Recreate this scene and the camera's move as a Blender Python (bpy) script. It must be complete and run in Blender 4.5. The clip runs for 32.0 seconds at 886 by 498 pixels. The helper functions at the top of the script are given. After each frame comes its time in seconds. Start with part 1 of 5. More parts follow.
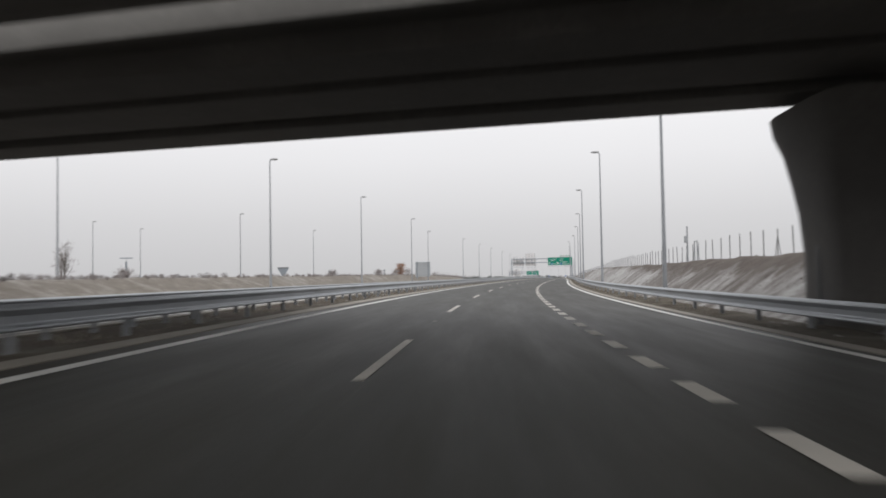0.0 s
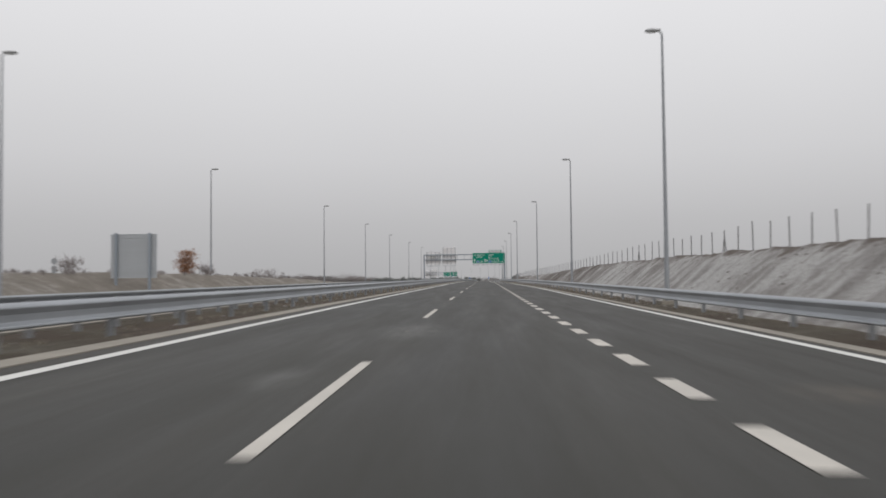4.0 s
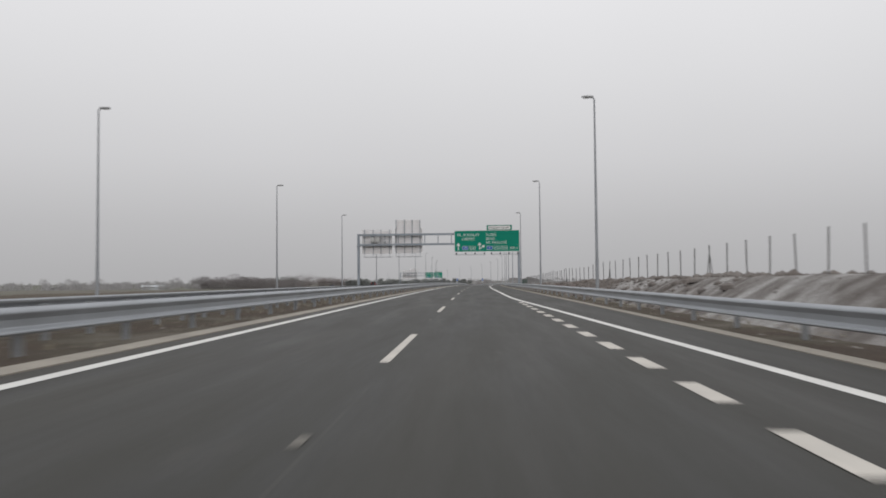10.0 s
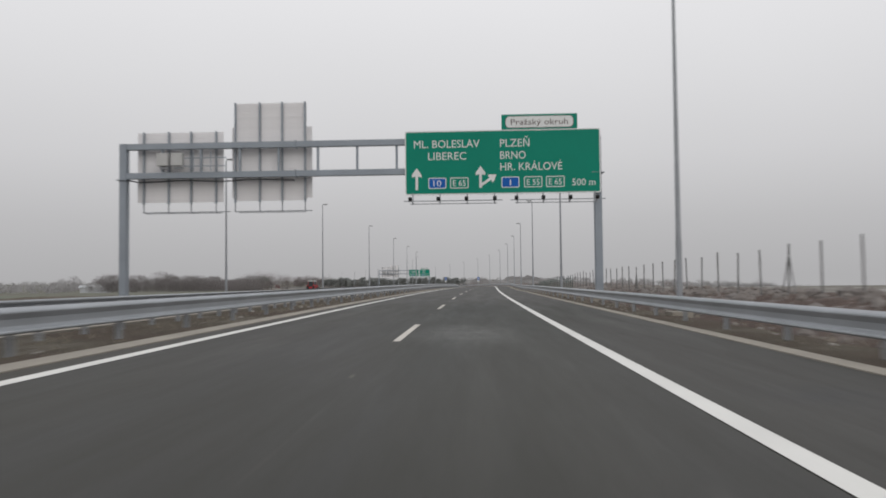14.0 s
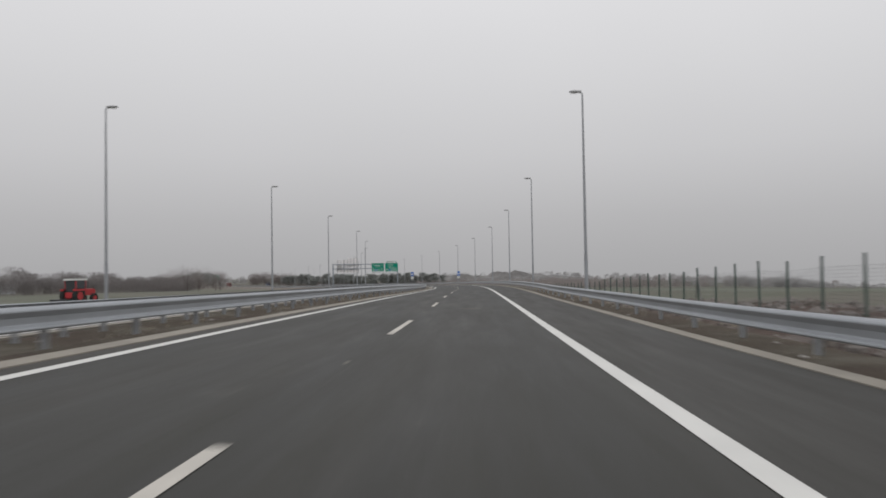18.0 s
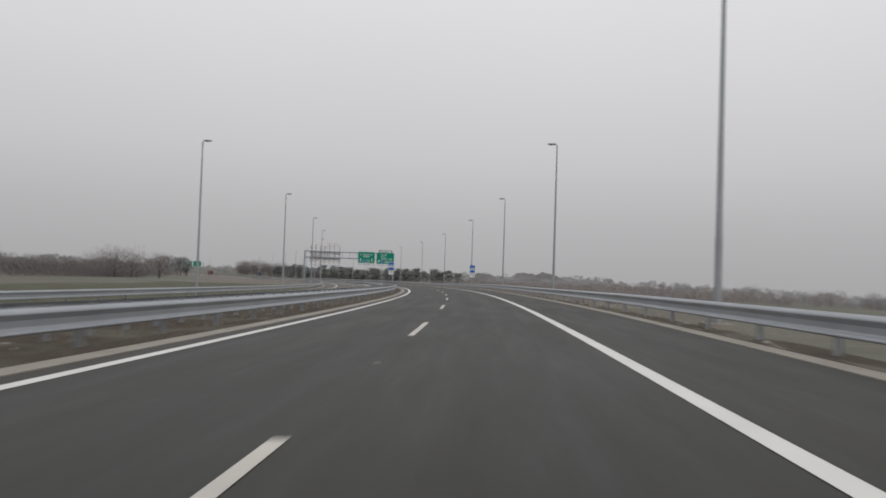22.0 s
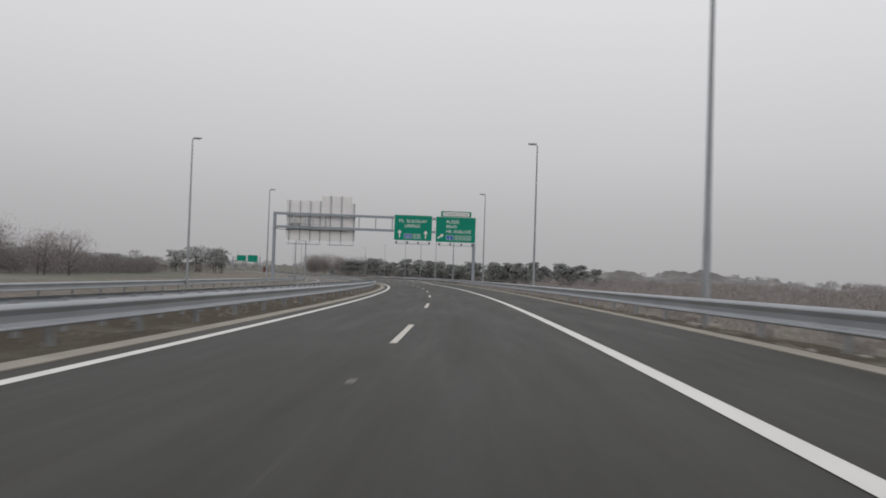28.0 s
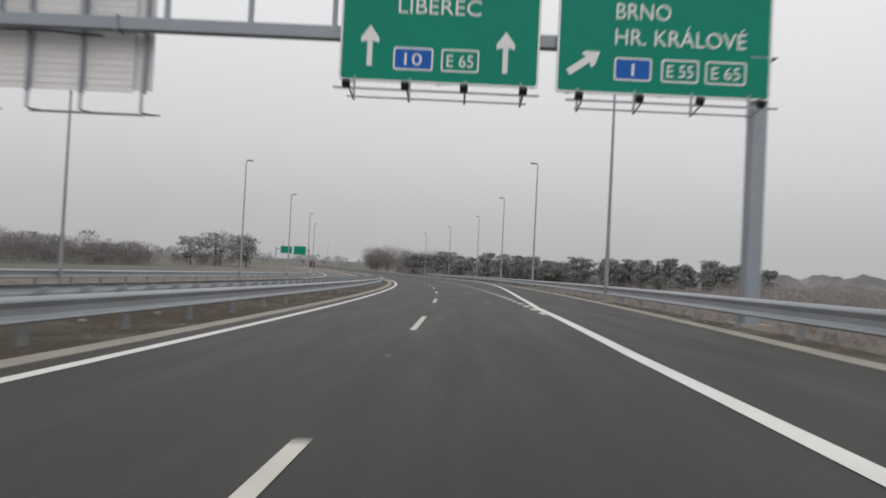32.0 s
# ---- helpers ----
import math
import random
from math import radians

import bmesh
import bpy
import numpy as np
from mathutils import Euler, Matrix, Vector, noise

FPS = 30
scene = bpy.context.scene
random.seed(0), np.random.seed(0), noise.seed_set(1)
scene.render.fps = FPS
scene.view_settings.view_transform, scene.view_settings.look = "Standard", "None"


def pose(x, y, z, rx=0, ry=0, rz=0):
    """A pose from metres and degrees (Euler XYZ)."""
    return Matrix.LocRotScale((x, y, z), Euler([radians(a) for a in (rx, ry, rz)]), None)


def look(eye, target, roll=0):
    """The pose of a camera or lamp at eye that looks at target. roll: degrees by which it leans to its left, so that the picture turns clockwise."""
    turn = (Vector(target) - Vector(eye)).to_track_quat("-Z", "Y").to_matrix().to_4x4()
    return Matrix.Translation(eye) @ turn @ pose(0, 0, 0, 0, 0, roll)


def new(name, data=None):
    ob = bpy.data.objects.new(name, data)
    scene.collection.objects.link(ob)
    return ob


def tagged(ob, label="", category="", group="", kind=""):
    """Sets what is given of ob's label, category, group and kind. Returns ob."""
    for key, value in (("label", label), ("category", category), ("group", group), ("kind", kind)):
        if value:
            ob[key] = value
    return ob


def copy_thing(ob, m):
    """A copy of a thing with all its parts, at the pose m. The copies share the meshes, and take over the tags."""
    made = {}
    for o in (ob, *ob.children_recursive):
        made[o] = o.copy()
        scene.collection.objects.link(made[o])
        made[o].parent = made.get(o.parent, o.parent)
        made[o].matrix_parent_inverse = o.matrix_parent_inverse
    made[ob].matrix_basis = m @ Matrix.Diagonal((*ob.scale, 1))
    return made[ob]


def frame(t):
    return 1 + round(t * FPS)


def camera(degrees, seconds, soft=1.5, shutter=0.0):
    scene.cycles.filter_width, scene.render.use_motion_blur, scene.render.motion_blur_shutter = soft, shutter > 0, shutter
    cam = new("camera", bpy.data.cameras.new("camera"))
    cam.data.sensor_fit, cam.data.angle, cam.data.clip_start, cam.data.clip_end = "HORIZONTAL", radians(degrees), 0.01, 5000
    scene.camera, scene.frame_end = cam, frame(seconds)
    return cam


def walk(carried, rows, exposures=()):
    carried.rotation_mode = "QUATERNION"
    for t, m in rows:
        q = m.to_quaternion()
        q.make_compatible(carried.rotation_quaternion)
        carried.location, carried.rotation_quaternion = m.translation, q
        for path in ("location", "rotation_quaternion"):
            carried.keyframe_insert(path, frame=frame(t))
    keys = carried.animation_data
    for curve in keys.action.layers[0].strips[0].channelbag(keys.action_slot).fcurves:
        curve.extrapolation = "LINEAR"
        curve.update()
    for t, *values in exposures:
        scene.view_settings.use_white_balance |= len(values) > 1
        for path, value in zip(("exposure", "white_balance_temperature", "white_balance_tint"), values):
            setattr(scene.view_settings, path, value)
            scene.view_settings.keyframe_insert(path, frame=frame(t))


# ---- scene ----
import collections

cam = camera(59.0, 32.0, soft=1.75, shutter=0.4)
PATH = [
    (0.0, (7.098, 2.134, 0.744), (5.554, 12.007, 1.118), -0.95),
    (0.5, (5.608, 16.498, 0.760), (4.217, 26.395, 1.116), -0.98),
    (1.0, (4.380, 30.772, 0.781), (3.149, 40.689, 1.143), -1.05),
    (1.5, (3.376, 44.932, 0.807), (2.314, 54.869, 1.176), -1.27),
    (2.0, (2.602, 58.975, 0.834), (1.680, 68.925, 1.203), -1.00),
    (2.5, (2.086, 72.898, 0.863), (1.297, 82.859, 1.258), -0.58),
    (3.0, (1.747, 86.678, 0.893), (1.071, 96.647, 1.287), -0.54),
    (3.5, (1.504, 100.302, 0.925), (0.926, 110.277, 1.310), -0.45),
    (4.0, (1.352, 113.787, 0.956), (0.858, 123.768, 1.332), -0.56),
    (4.5, (1.266, 127.136, 0.987), (0.822, 137.119, 1.366), -0.55),
    (5.0, (1.229, 140.377, 1.017), (0.804, 150.360, 1.407), -0.54),
    (5.5, (1.219, 153.525, 1.046), (0.796, 163.508, 1.435), -0.54),
    (6.0, (1.222, 166.586, 1.073), (0.788, 176.569, 1.462), -0.53),
    (6.5, (1.227, 179.565, 1.100), (0.776, 189.548, 1.464), -0.51),
    (7.0, (1.224, 192.467, 1.124), (0.783, 202.449, 1.512), -0.64),
    (7.5, (1.205, 205.299, 1.147), (0.743, 215.282, 1.526), -0.46),
    (8.0, (1.186, 218.086, 1.167), (0.734, 228.068, 1.556), -0.39),
    (8.5, (1.182, 230.859, 1.186), (0.768, 240.842, 1.593), -0.42),
    (9.0, (1.207, 243.658, 1.201), (0.802, 253.642, 1.596), -0.22),
    (9.5, (1.273, 256.511, 1.213), (0.877, 266.497, 1.584), -0.37),
    (10.0, (1.339, 269.402, 1.222), (0.954, 279.387, 1.615), -0.53),
    (10.5, (1.368, 282.311, 1.229), (0.978, 292.296, 1.597), -0.33),
    (11.0, (1.377, 295.238, 1.232), (0.990, 305.224, 1.606), -0.38),
    (11.5, (1.394, 308.186, 1.232), (1.012, 318.172, 1.611), -0.33),
    (12.0, (1.429, 321.149, 1.226), (1.058, 331.135, 1.613), -0.33),
    (12.5, (1.503, 334.134, 1.217), (1.133, 344.119, 1.613), -0.29),
    (13.0, (1.559, 347.137, 1.202), (1.185, 357.123, 1.579), -0.35),
    (13.5, (1.623, 360.162, 1.183), (1.279, 370.148, 1.577), -0.34),
    (14.0, (1.702, 373.230, 1.159), (1.391, 383.218, 1.537), -0.60),
    (14.5, (1.839, 386.366, 1.129), (1.534, 396.355, 1.500), -0.61),
    (15.0, (2.042, 399.602, 1.093), (1.773, 409.593, 1.440), -0.80),
    (15.5, (2.253, 412.885, 1.052), (1.993, 422.876, 1.389), -0.62),
    (16.0, (2.491, 426.189, 1.005), (2.251, 436.181, 1.338), -0.68),
    (16.5, (2.769, 439.503, 0.964), (2.570, 449.495, 1.293), -0.75),
    (17.0, (3.095, 452.820, 0.919), (2.956, 462.814, 1.243), -0.82),
    (17.5, (3.478, 466.143, 0.865), (3.396, 476.139, 1.139), -1.03),
    (18.0, (3.917, 479.474, 0.807), (3.828, 489.469, 1.133), -0.94),
    (18.5, (4.367, 492.825, 0.733), (4.280, 502.820, 1.032), -0.81),
    (19.0, (4.806, 506.216, 0.659), (4.718, 516.211, 0.963), -0.83),
    (19.5, (5.211, 519.663, 0.583), (5.101, 529.658, 0.878), -1.03),
    (20.0, (5.588, 533.146, 0.502), (5.457, 543.140, 0.792), -0.40),
    (20.5, (5.931, 546.648, 0.418), (5.771, 556.641, 0.756), 0.01),
    (21.0, (6.189, 560.156, 0.322), (5.960, 570.148, 0.653), 0.70),
    (21.5, (6.371, 573.663, 0.224), (6.071, 583.653, 0.549), 1.35),
    (22.0, (6.497, 587.162, 0.113), (6.120, 597.150, 0.423), 1.88),
    (22.5, (6.552, 600.665, -0.011), (6.110, 610.652, 0.242), 2.39),
    (23.0, (6.530, 614.205, -0.140), (5.995, 624.188, 0.112), 2.39),
    (23.5, (6.402, 627.802, -0.278), (5.775, 637.780, -0.043), 2.43),
    (24.0, (6.123, 641.454, -0.424), (5.411, 651.426, -0.187), 2.27),
    (24.5, (5.659, 655.153, -0.567), (4.826, 665.115, -0.321), 2.17),
    (25.0, (4.994, 668.896, -0.716), (4.018, 678.845, -0.453), 2.74),
    (25.5, (4.169, 682.676, -0.868), (3.042, 692.609, -0.594), 2.93),
    (26.0, (3.144, 696.490, -1.021), (1.862, 706.404, -0.764), 2.52),
    (26.5, (1.894, 710.320, -1.178), (0.454, 720.213, -0.922), 2.36),
    (27.0, (0.411, 724.143, -1.338), (-1.188, 734.011, -1.083), 2.17),
    (27.5, (-1.309, 737.930, -1.499), (-3.062, 747.771, -1.224), 1.70),
    (28.0, (-3.261, 751.653, -1.658), (-5.164, 761.467, -1.400), 1.87),
    (28.5, (-5.418, 765.285, -1.816), (-7.485, 775.065, -1.560), 1.84),
    (29.0, (-7.772, 778.783, -1.974), (-9.988, 788.531, -1.730), 1.65),
    (29.5, (-10.314, 792.103, -2.128), (-12.674, 801.817, -1.879), 1.69),
    (30.0, (-13.020, 805.202, -2.280), (-15.526, 814.880, -2.040), 1.79),
    (30.5, (-15.862, 818.040, -2.431), (-18.529, 827.675, -2.206), 1.74),
    (31.0, (-18.820, 830.576, -2.578), (-21.604, 840.178, -2.366), 2.03),
    (31.5, (-21.916, 842.794, -2.724), (-24.839, 852.355, -2.511), 2.43),
    (32.0, (-25.136, 854.740, -2.871), (-28.132, 864.278, -2.661), 2.85),
]
walk(cam, [(t, look(eye, target, roll)) for t, eye, target, roll in PATH], [(0.0, 0.5), (0.4, 0.42), (0.9, 0.11), (2.0, 0.08), (14.0, 0.08), (17.5, -0.03), (30.0, -0.03), (31.0, 0.1), (32.0, 0.16)])

# world: even overcast winter sky, brighter overhead than at the horizon
world = bpy.data.worlds.new("overcast_sky")
scene.world = world
world.use_nodes = True
wn, wl = world.node_tree.nodes, world.node_tree.links
bg = wn["Background"]
bg.inputs["Strength"].default_value = 1.06
sky = wn.new("ShaderNodeTexSky")
sky.sky_type, sky.sun_disc = "NISHITA", False
sky.sun_elevation, sky.sun_rotation = radians(28), radians(200)
sky.dust_density, sky.air_density = 6.0, 1.5
pale = wn.new("ShaderNodeHueSaturation")
pale.inputs["Saturation"].default_value, pale.inputs["Value"].default_value = 0.12, 0.09
wl.new(sky.outputs[0], pale.inputs["Color"])
coord = wn.new("ShaderNodeTexCoord")
sep = wn.new("ShaderNodeSeparateXYZ")
wl.new(coord.outputs["Generated"], sep.inputs[0])
ramp = wn.new("ShaderNodeValToRGB")
el = ramp.color_ramp.elements
el[0].position, el[0].color = 0.0, (0.415, 0.412, 0.420, 1)
el[1].position, el[1].color = 1.0, (0.88, 0.88, 0.90, 1)
for pos, c in ((0.07, (0.475, 0.472, 0.482)), (0.15, (0.575, 0.572, 0.585)), (0.25, (0.66, 0.658, 0.672)), (0.38, (0.76, 0.757, 0.775))):
    e = el.new(pos)
    e.color = (*c, 1)
wl.new(sep.outputs["Z"], ramp.inputs[0])
cloud = wn.new("ShaderNodeTexNoise")
cloud.inputs["Scale"].default_value, cloud.inputs["Detail"].default_value = 1.6, 3.0
wl.new(coord.outputs["Generated"], cloud.inputs["Vector"])
cm = wn.new("ShaderNodeMapRange")
cm.inputs["To Min"].default_value, cm.inputs["To Max"].default_value = 0.95, 1.05
wl.new(cloud.outputs["Fac"], cm.inputs["Value"])
soft_cloud = wn.new("ShaderNodeVectorMath")
soft_cloud.operation = "SCALE"
wl.new(ramp.outputs["Color"], soft_cloud.inputs[0])
wl.new(cm.outputs["Result"], soft_cloud.inputs["Scale"])
both = wn.new("ShaderNodeMix")
both.data_type = "RGBA"
both.inputs["Factor"].default_value = 0.08
wl.new(soft_cloud.outputs["Vector"], both.inputs["A"])
wl.new(pale.outputs[0], both.inputs["B"])
wl.new(both.outputs["Result"], bg.inputs["Color"])
sun_data = bpy.data.lights.new("sun", "SUN")
sun_data.energy, sun_data.angle, sun_data.color = 0.5, radians(40), (1.0, 0.97, 0.93)
sun = new("sun", sun_data)
sun.matrix_world = look((0, 0, 60), (-20, 42, 35))

# ---- alignment of the road: arc length s along the lane divider, lat to the right ----
S0, S1 = -110.0, 1300.0
SS = np.arange(-150.0, 1700.0)
KNOT = np.arange(-60.0, 1101.0, 40.0)
BEND = [-1.866, -1.553, -1.24, -0.921, -0.568, -0.236, -0.024, 0.061, 0.059, -0.005, -0.075, -0.169, -0.264, -0.239, -0.079, 0.149, 0.422, 0.768, 1.079, 1.209, 1.179, 1.097, 1.007, 0.966, 0.971, 0.988, 1.005, 1.021, 1.0, 0.9]
BANK = [-2.53, -2.57, -2.6, -2.37, -1.81, -1.54, -1.51, -1.46, -1.31, -1.2, -1.26, -1.43, -1.72, -2.1, -2.08, -0.79, 2.03, 3.68, 4.14, 3.78, 2.82, 2.32, 2.68, 3.63, 4.2, 4.54, 4.71, 4.75, 4.73, 4.7]
CREST = [2.44, 1.87, 0.29, -1.02, -1.72, -2.7, -3.15, -3.16, -3.65, -1.62, -0.05, -0.73, -0.67, -0.36, -0.04]
curv = np.interp(SS, KNOT, BEND) * 1e-3 * np.clip((1260 - SS) / 100, 0, 1)
PSI = np.cumsum(curv)
PSI -= PSI[450]
CX, CY = np.cumsum(-np.sin(PSI)), np.cumsum(np.cos(PSI))
CX -= CX[450]
CY -= CY[450] - 300
grade = np.cumsum(np.interp(SS, np.arange(-60.0, 1101.0, 80.0), CREST) * 1e-5)
grade -= grade[450]
grade *= np.clip((1150 - SS) / 150, 0, 1)
CZ = np.cumsum(grade)
CZ -= CZ[450]
FALL = np.interp(SS, KNOT, BANK) * 1e-2


def along(table, s):
    return float(np.interp(s, SS, table))


def L(s, lat, h=0.0):
    """A place at s and lat, h above the level of the road's axis."""
    p = along(PSI, s)
    return Vector((along(CX, s) + lat * math.cos(p), along(CY, s) + lat * math.sin(p), along(CZ, s) + h))


def knots(*pairs):
    xs, ys = [p[0] for p in pairs], [p[1] for p in pairs]
    return lambda s: float(np.interp(s, xs, ys))


# the opposite carriageway falls outwards, and lies a step lower in the left-hand bend
OPP_IN = knots((130, 0.06), (560, 0.04), (607, -0.28), (704, -0.31), (771, -0.20), (800, -0.15), (870, -0.12), (1000, -0.10))
OPP_OUT = knots((130, -0.25), (420, -0.30), (560, -0.45), (609, -0.64), (734, -0.66), (831, -0.27), (870, -0.24), (1100, -0.2))
# the hard shoulder sags a little below the line of the lanes
SAG = knots((470, 0.0), (495, -0.08), (532, -0.08), (552, -0.02), (576, -0.02), (604, -0.05), (631, -0.09), (658, -0.12), (686, -0.05), (699, -0.02), (768, 0.0), (795, -0.04), (836, -0.04), (870, 0.0))


def opp(s, lat):
    """Level of the opposite carriageway."""
    w = min(1.2, (-8.65 - lat) / 12.05)
    return OPP_IN(s) * (1 - w) + OPP_OUT(s) * w


def P(s, lat, h=0.0):
    """A place on the carriageway, h above its tilted surface."""
    if lat < -8.65:
        return L(s, lat, opp(s, lat) + h)
    if lat < -5.2:
        w = (-5.2 - lat) / 3.45
        return L(s, lat, (along(FALL, s) * -5.2) * (1 - w) + opp(s, -8.65) * w + h)
    return L(s, lat, along(FALL, s) * lat + shoulder(s, lat) + h)


def shoulder(s, lat):
    return SAG(s) * min(1.0, max(0.0, (lat - 4.3) / 2.6))


def verge(s, lat):
    """Level of the right-hand edge of the asphalt, by the road's tilt at lat."""
    return along(FALL, s) * lat + SAG(s)


def turn(s):
    return math.degrees(along(PSI, s))


def at(s, lat, h=0.0, rz=0.0):
    """A pose on the carriageway whose y axis runs along it."""
    q = P(s, lat, h)
    return pose(q.x, q.y, q.z, 0, 0, turn(s) + rz)


def level(s, lat, h=0.0, rz=0.0):
    q = L(s, lat, h)
    return pose(q.x, q.y, q.z, 0, 0, turn(s) + rz)


# ---- materials ----
def nodes_of(name):
    m = bpy.data.materials.new(name)
    m.use_nodes = True
    return m, m.node_tree.nodes, m.node_tree.links, m.node_tree.nodes["Principled BSDF"]


def noise_node(n, l, vec, scale, detail=4.0, rough=0.55, stretch=None):
    if stretch:
        mp = n.new("ShaderNodeMapping")
        mp.inputs["Scale"].default_value = stretch
        l.new(vec, mp.inputs["Vector"])
        vec = mp.outputs[0]
    t = n.new("ShaderNodeTexNoise")
    t.inputs["Scale"].default_value, t.inputs["Detail"].default_value, t.inputs["Roughness"].default_value = scale, detail, rough
    l.new(vec, t.inputs["Vector"])
    return t.outputs["Fac"]


def ramp_node(n, l, fac, lo, hi, a=0.0, b=1.0):
    r = n.new("ShaderNodeMapRange")
    for key, v in (("From Min", lo), ("From Max", hi), ("To Min", a), ("To Max", b)):
        r.inputs[key].default_value = v
    l.new(fac, r.inputs["Value"])
    return r.outputs["Result"]


def mix_node(n, l, fac, a, b, kind="MIX"):
    x = n.new("ShaderNodeMix")
    x.data_type, x.blend_type = "RGBA", kind
    for sock, v in (("Factor", fac), ("A", a), ("B", b)):
        if isinstance(v, (int, float)):
            x.inputs[sock].default_value = v
        elif isinstance(v, tuple):
            x.inputs[sock].default_value = (*v, 1)
        else:
            l.new(v, x.inputs[sock])
    return x.outputs["Result"]


def bump_node(n, l, b, height, strength, distance):
    k = n.new("ShaderNodeBump")
    k.inputs["Strength"].default_value, k.inputs["Distance"].default_value = strength, distance
    l.new(height, k.inputs["Height"])
    l.new(k.outputs[0], b.inputs["Normal"])


def plain(name, c, rough=0.6, metal=0.0, spread=0.18, fine=30.0, coarse=1.5, bump=0.0, tint=None, gloss=0.5):
    """Paint, metal, concrete: a base colour with stains at two scales."""
    m, n, l, b = nodes_of(name)
    co = n.new("ShaderNodeTexCoord").outputs["Object"]
    f, g = noise_node(n, l, co, fine), noise_node(n, l, co, coarse)
    dark = tuple(v * (1 - spread) for v in c)
    light = tint or tuple(min(1, v * (1 + spread)) for v in c)
    col = mix_node(n, l, ramp_node(n, l, g, 0.3, 0.7), dark, light)
    col = mix_node(n, l, ramp_node(n, l, f, 0.35, 0.7, 0, 0.5), col, dark)
    info = n.new("ShaderNodeObjectInfo")
    col = mix_node(n, l, ramp_node(n, l, info.outputs["Random"], 0, 1, 0, 0.25), col, tuple(v * 0.8 for v in c))
    l.new(col, b.inputs["Base Color"])
    b.inputs["Metallic"].default_value = metal
    b.inputs["Specular IOR Level"].default_value = gloss
    l.new(ramp_node(n, l, g, 0.2, 0.8, rough * 0.85, min(1, rough * 1.15)), b.inputs["Roughness"])
    if bump:
        bump_node(n, l, b, f, 0.5, bump)
    return m


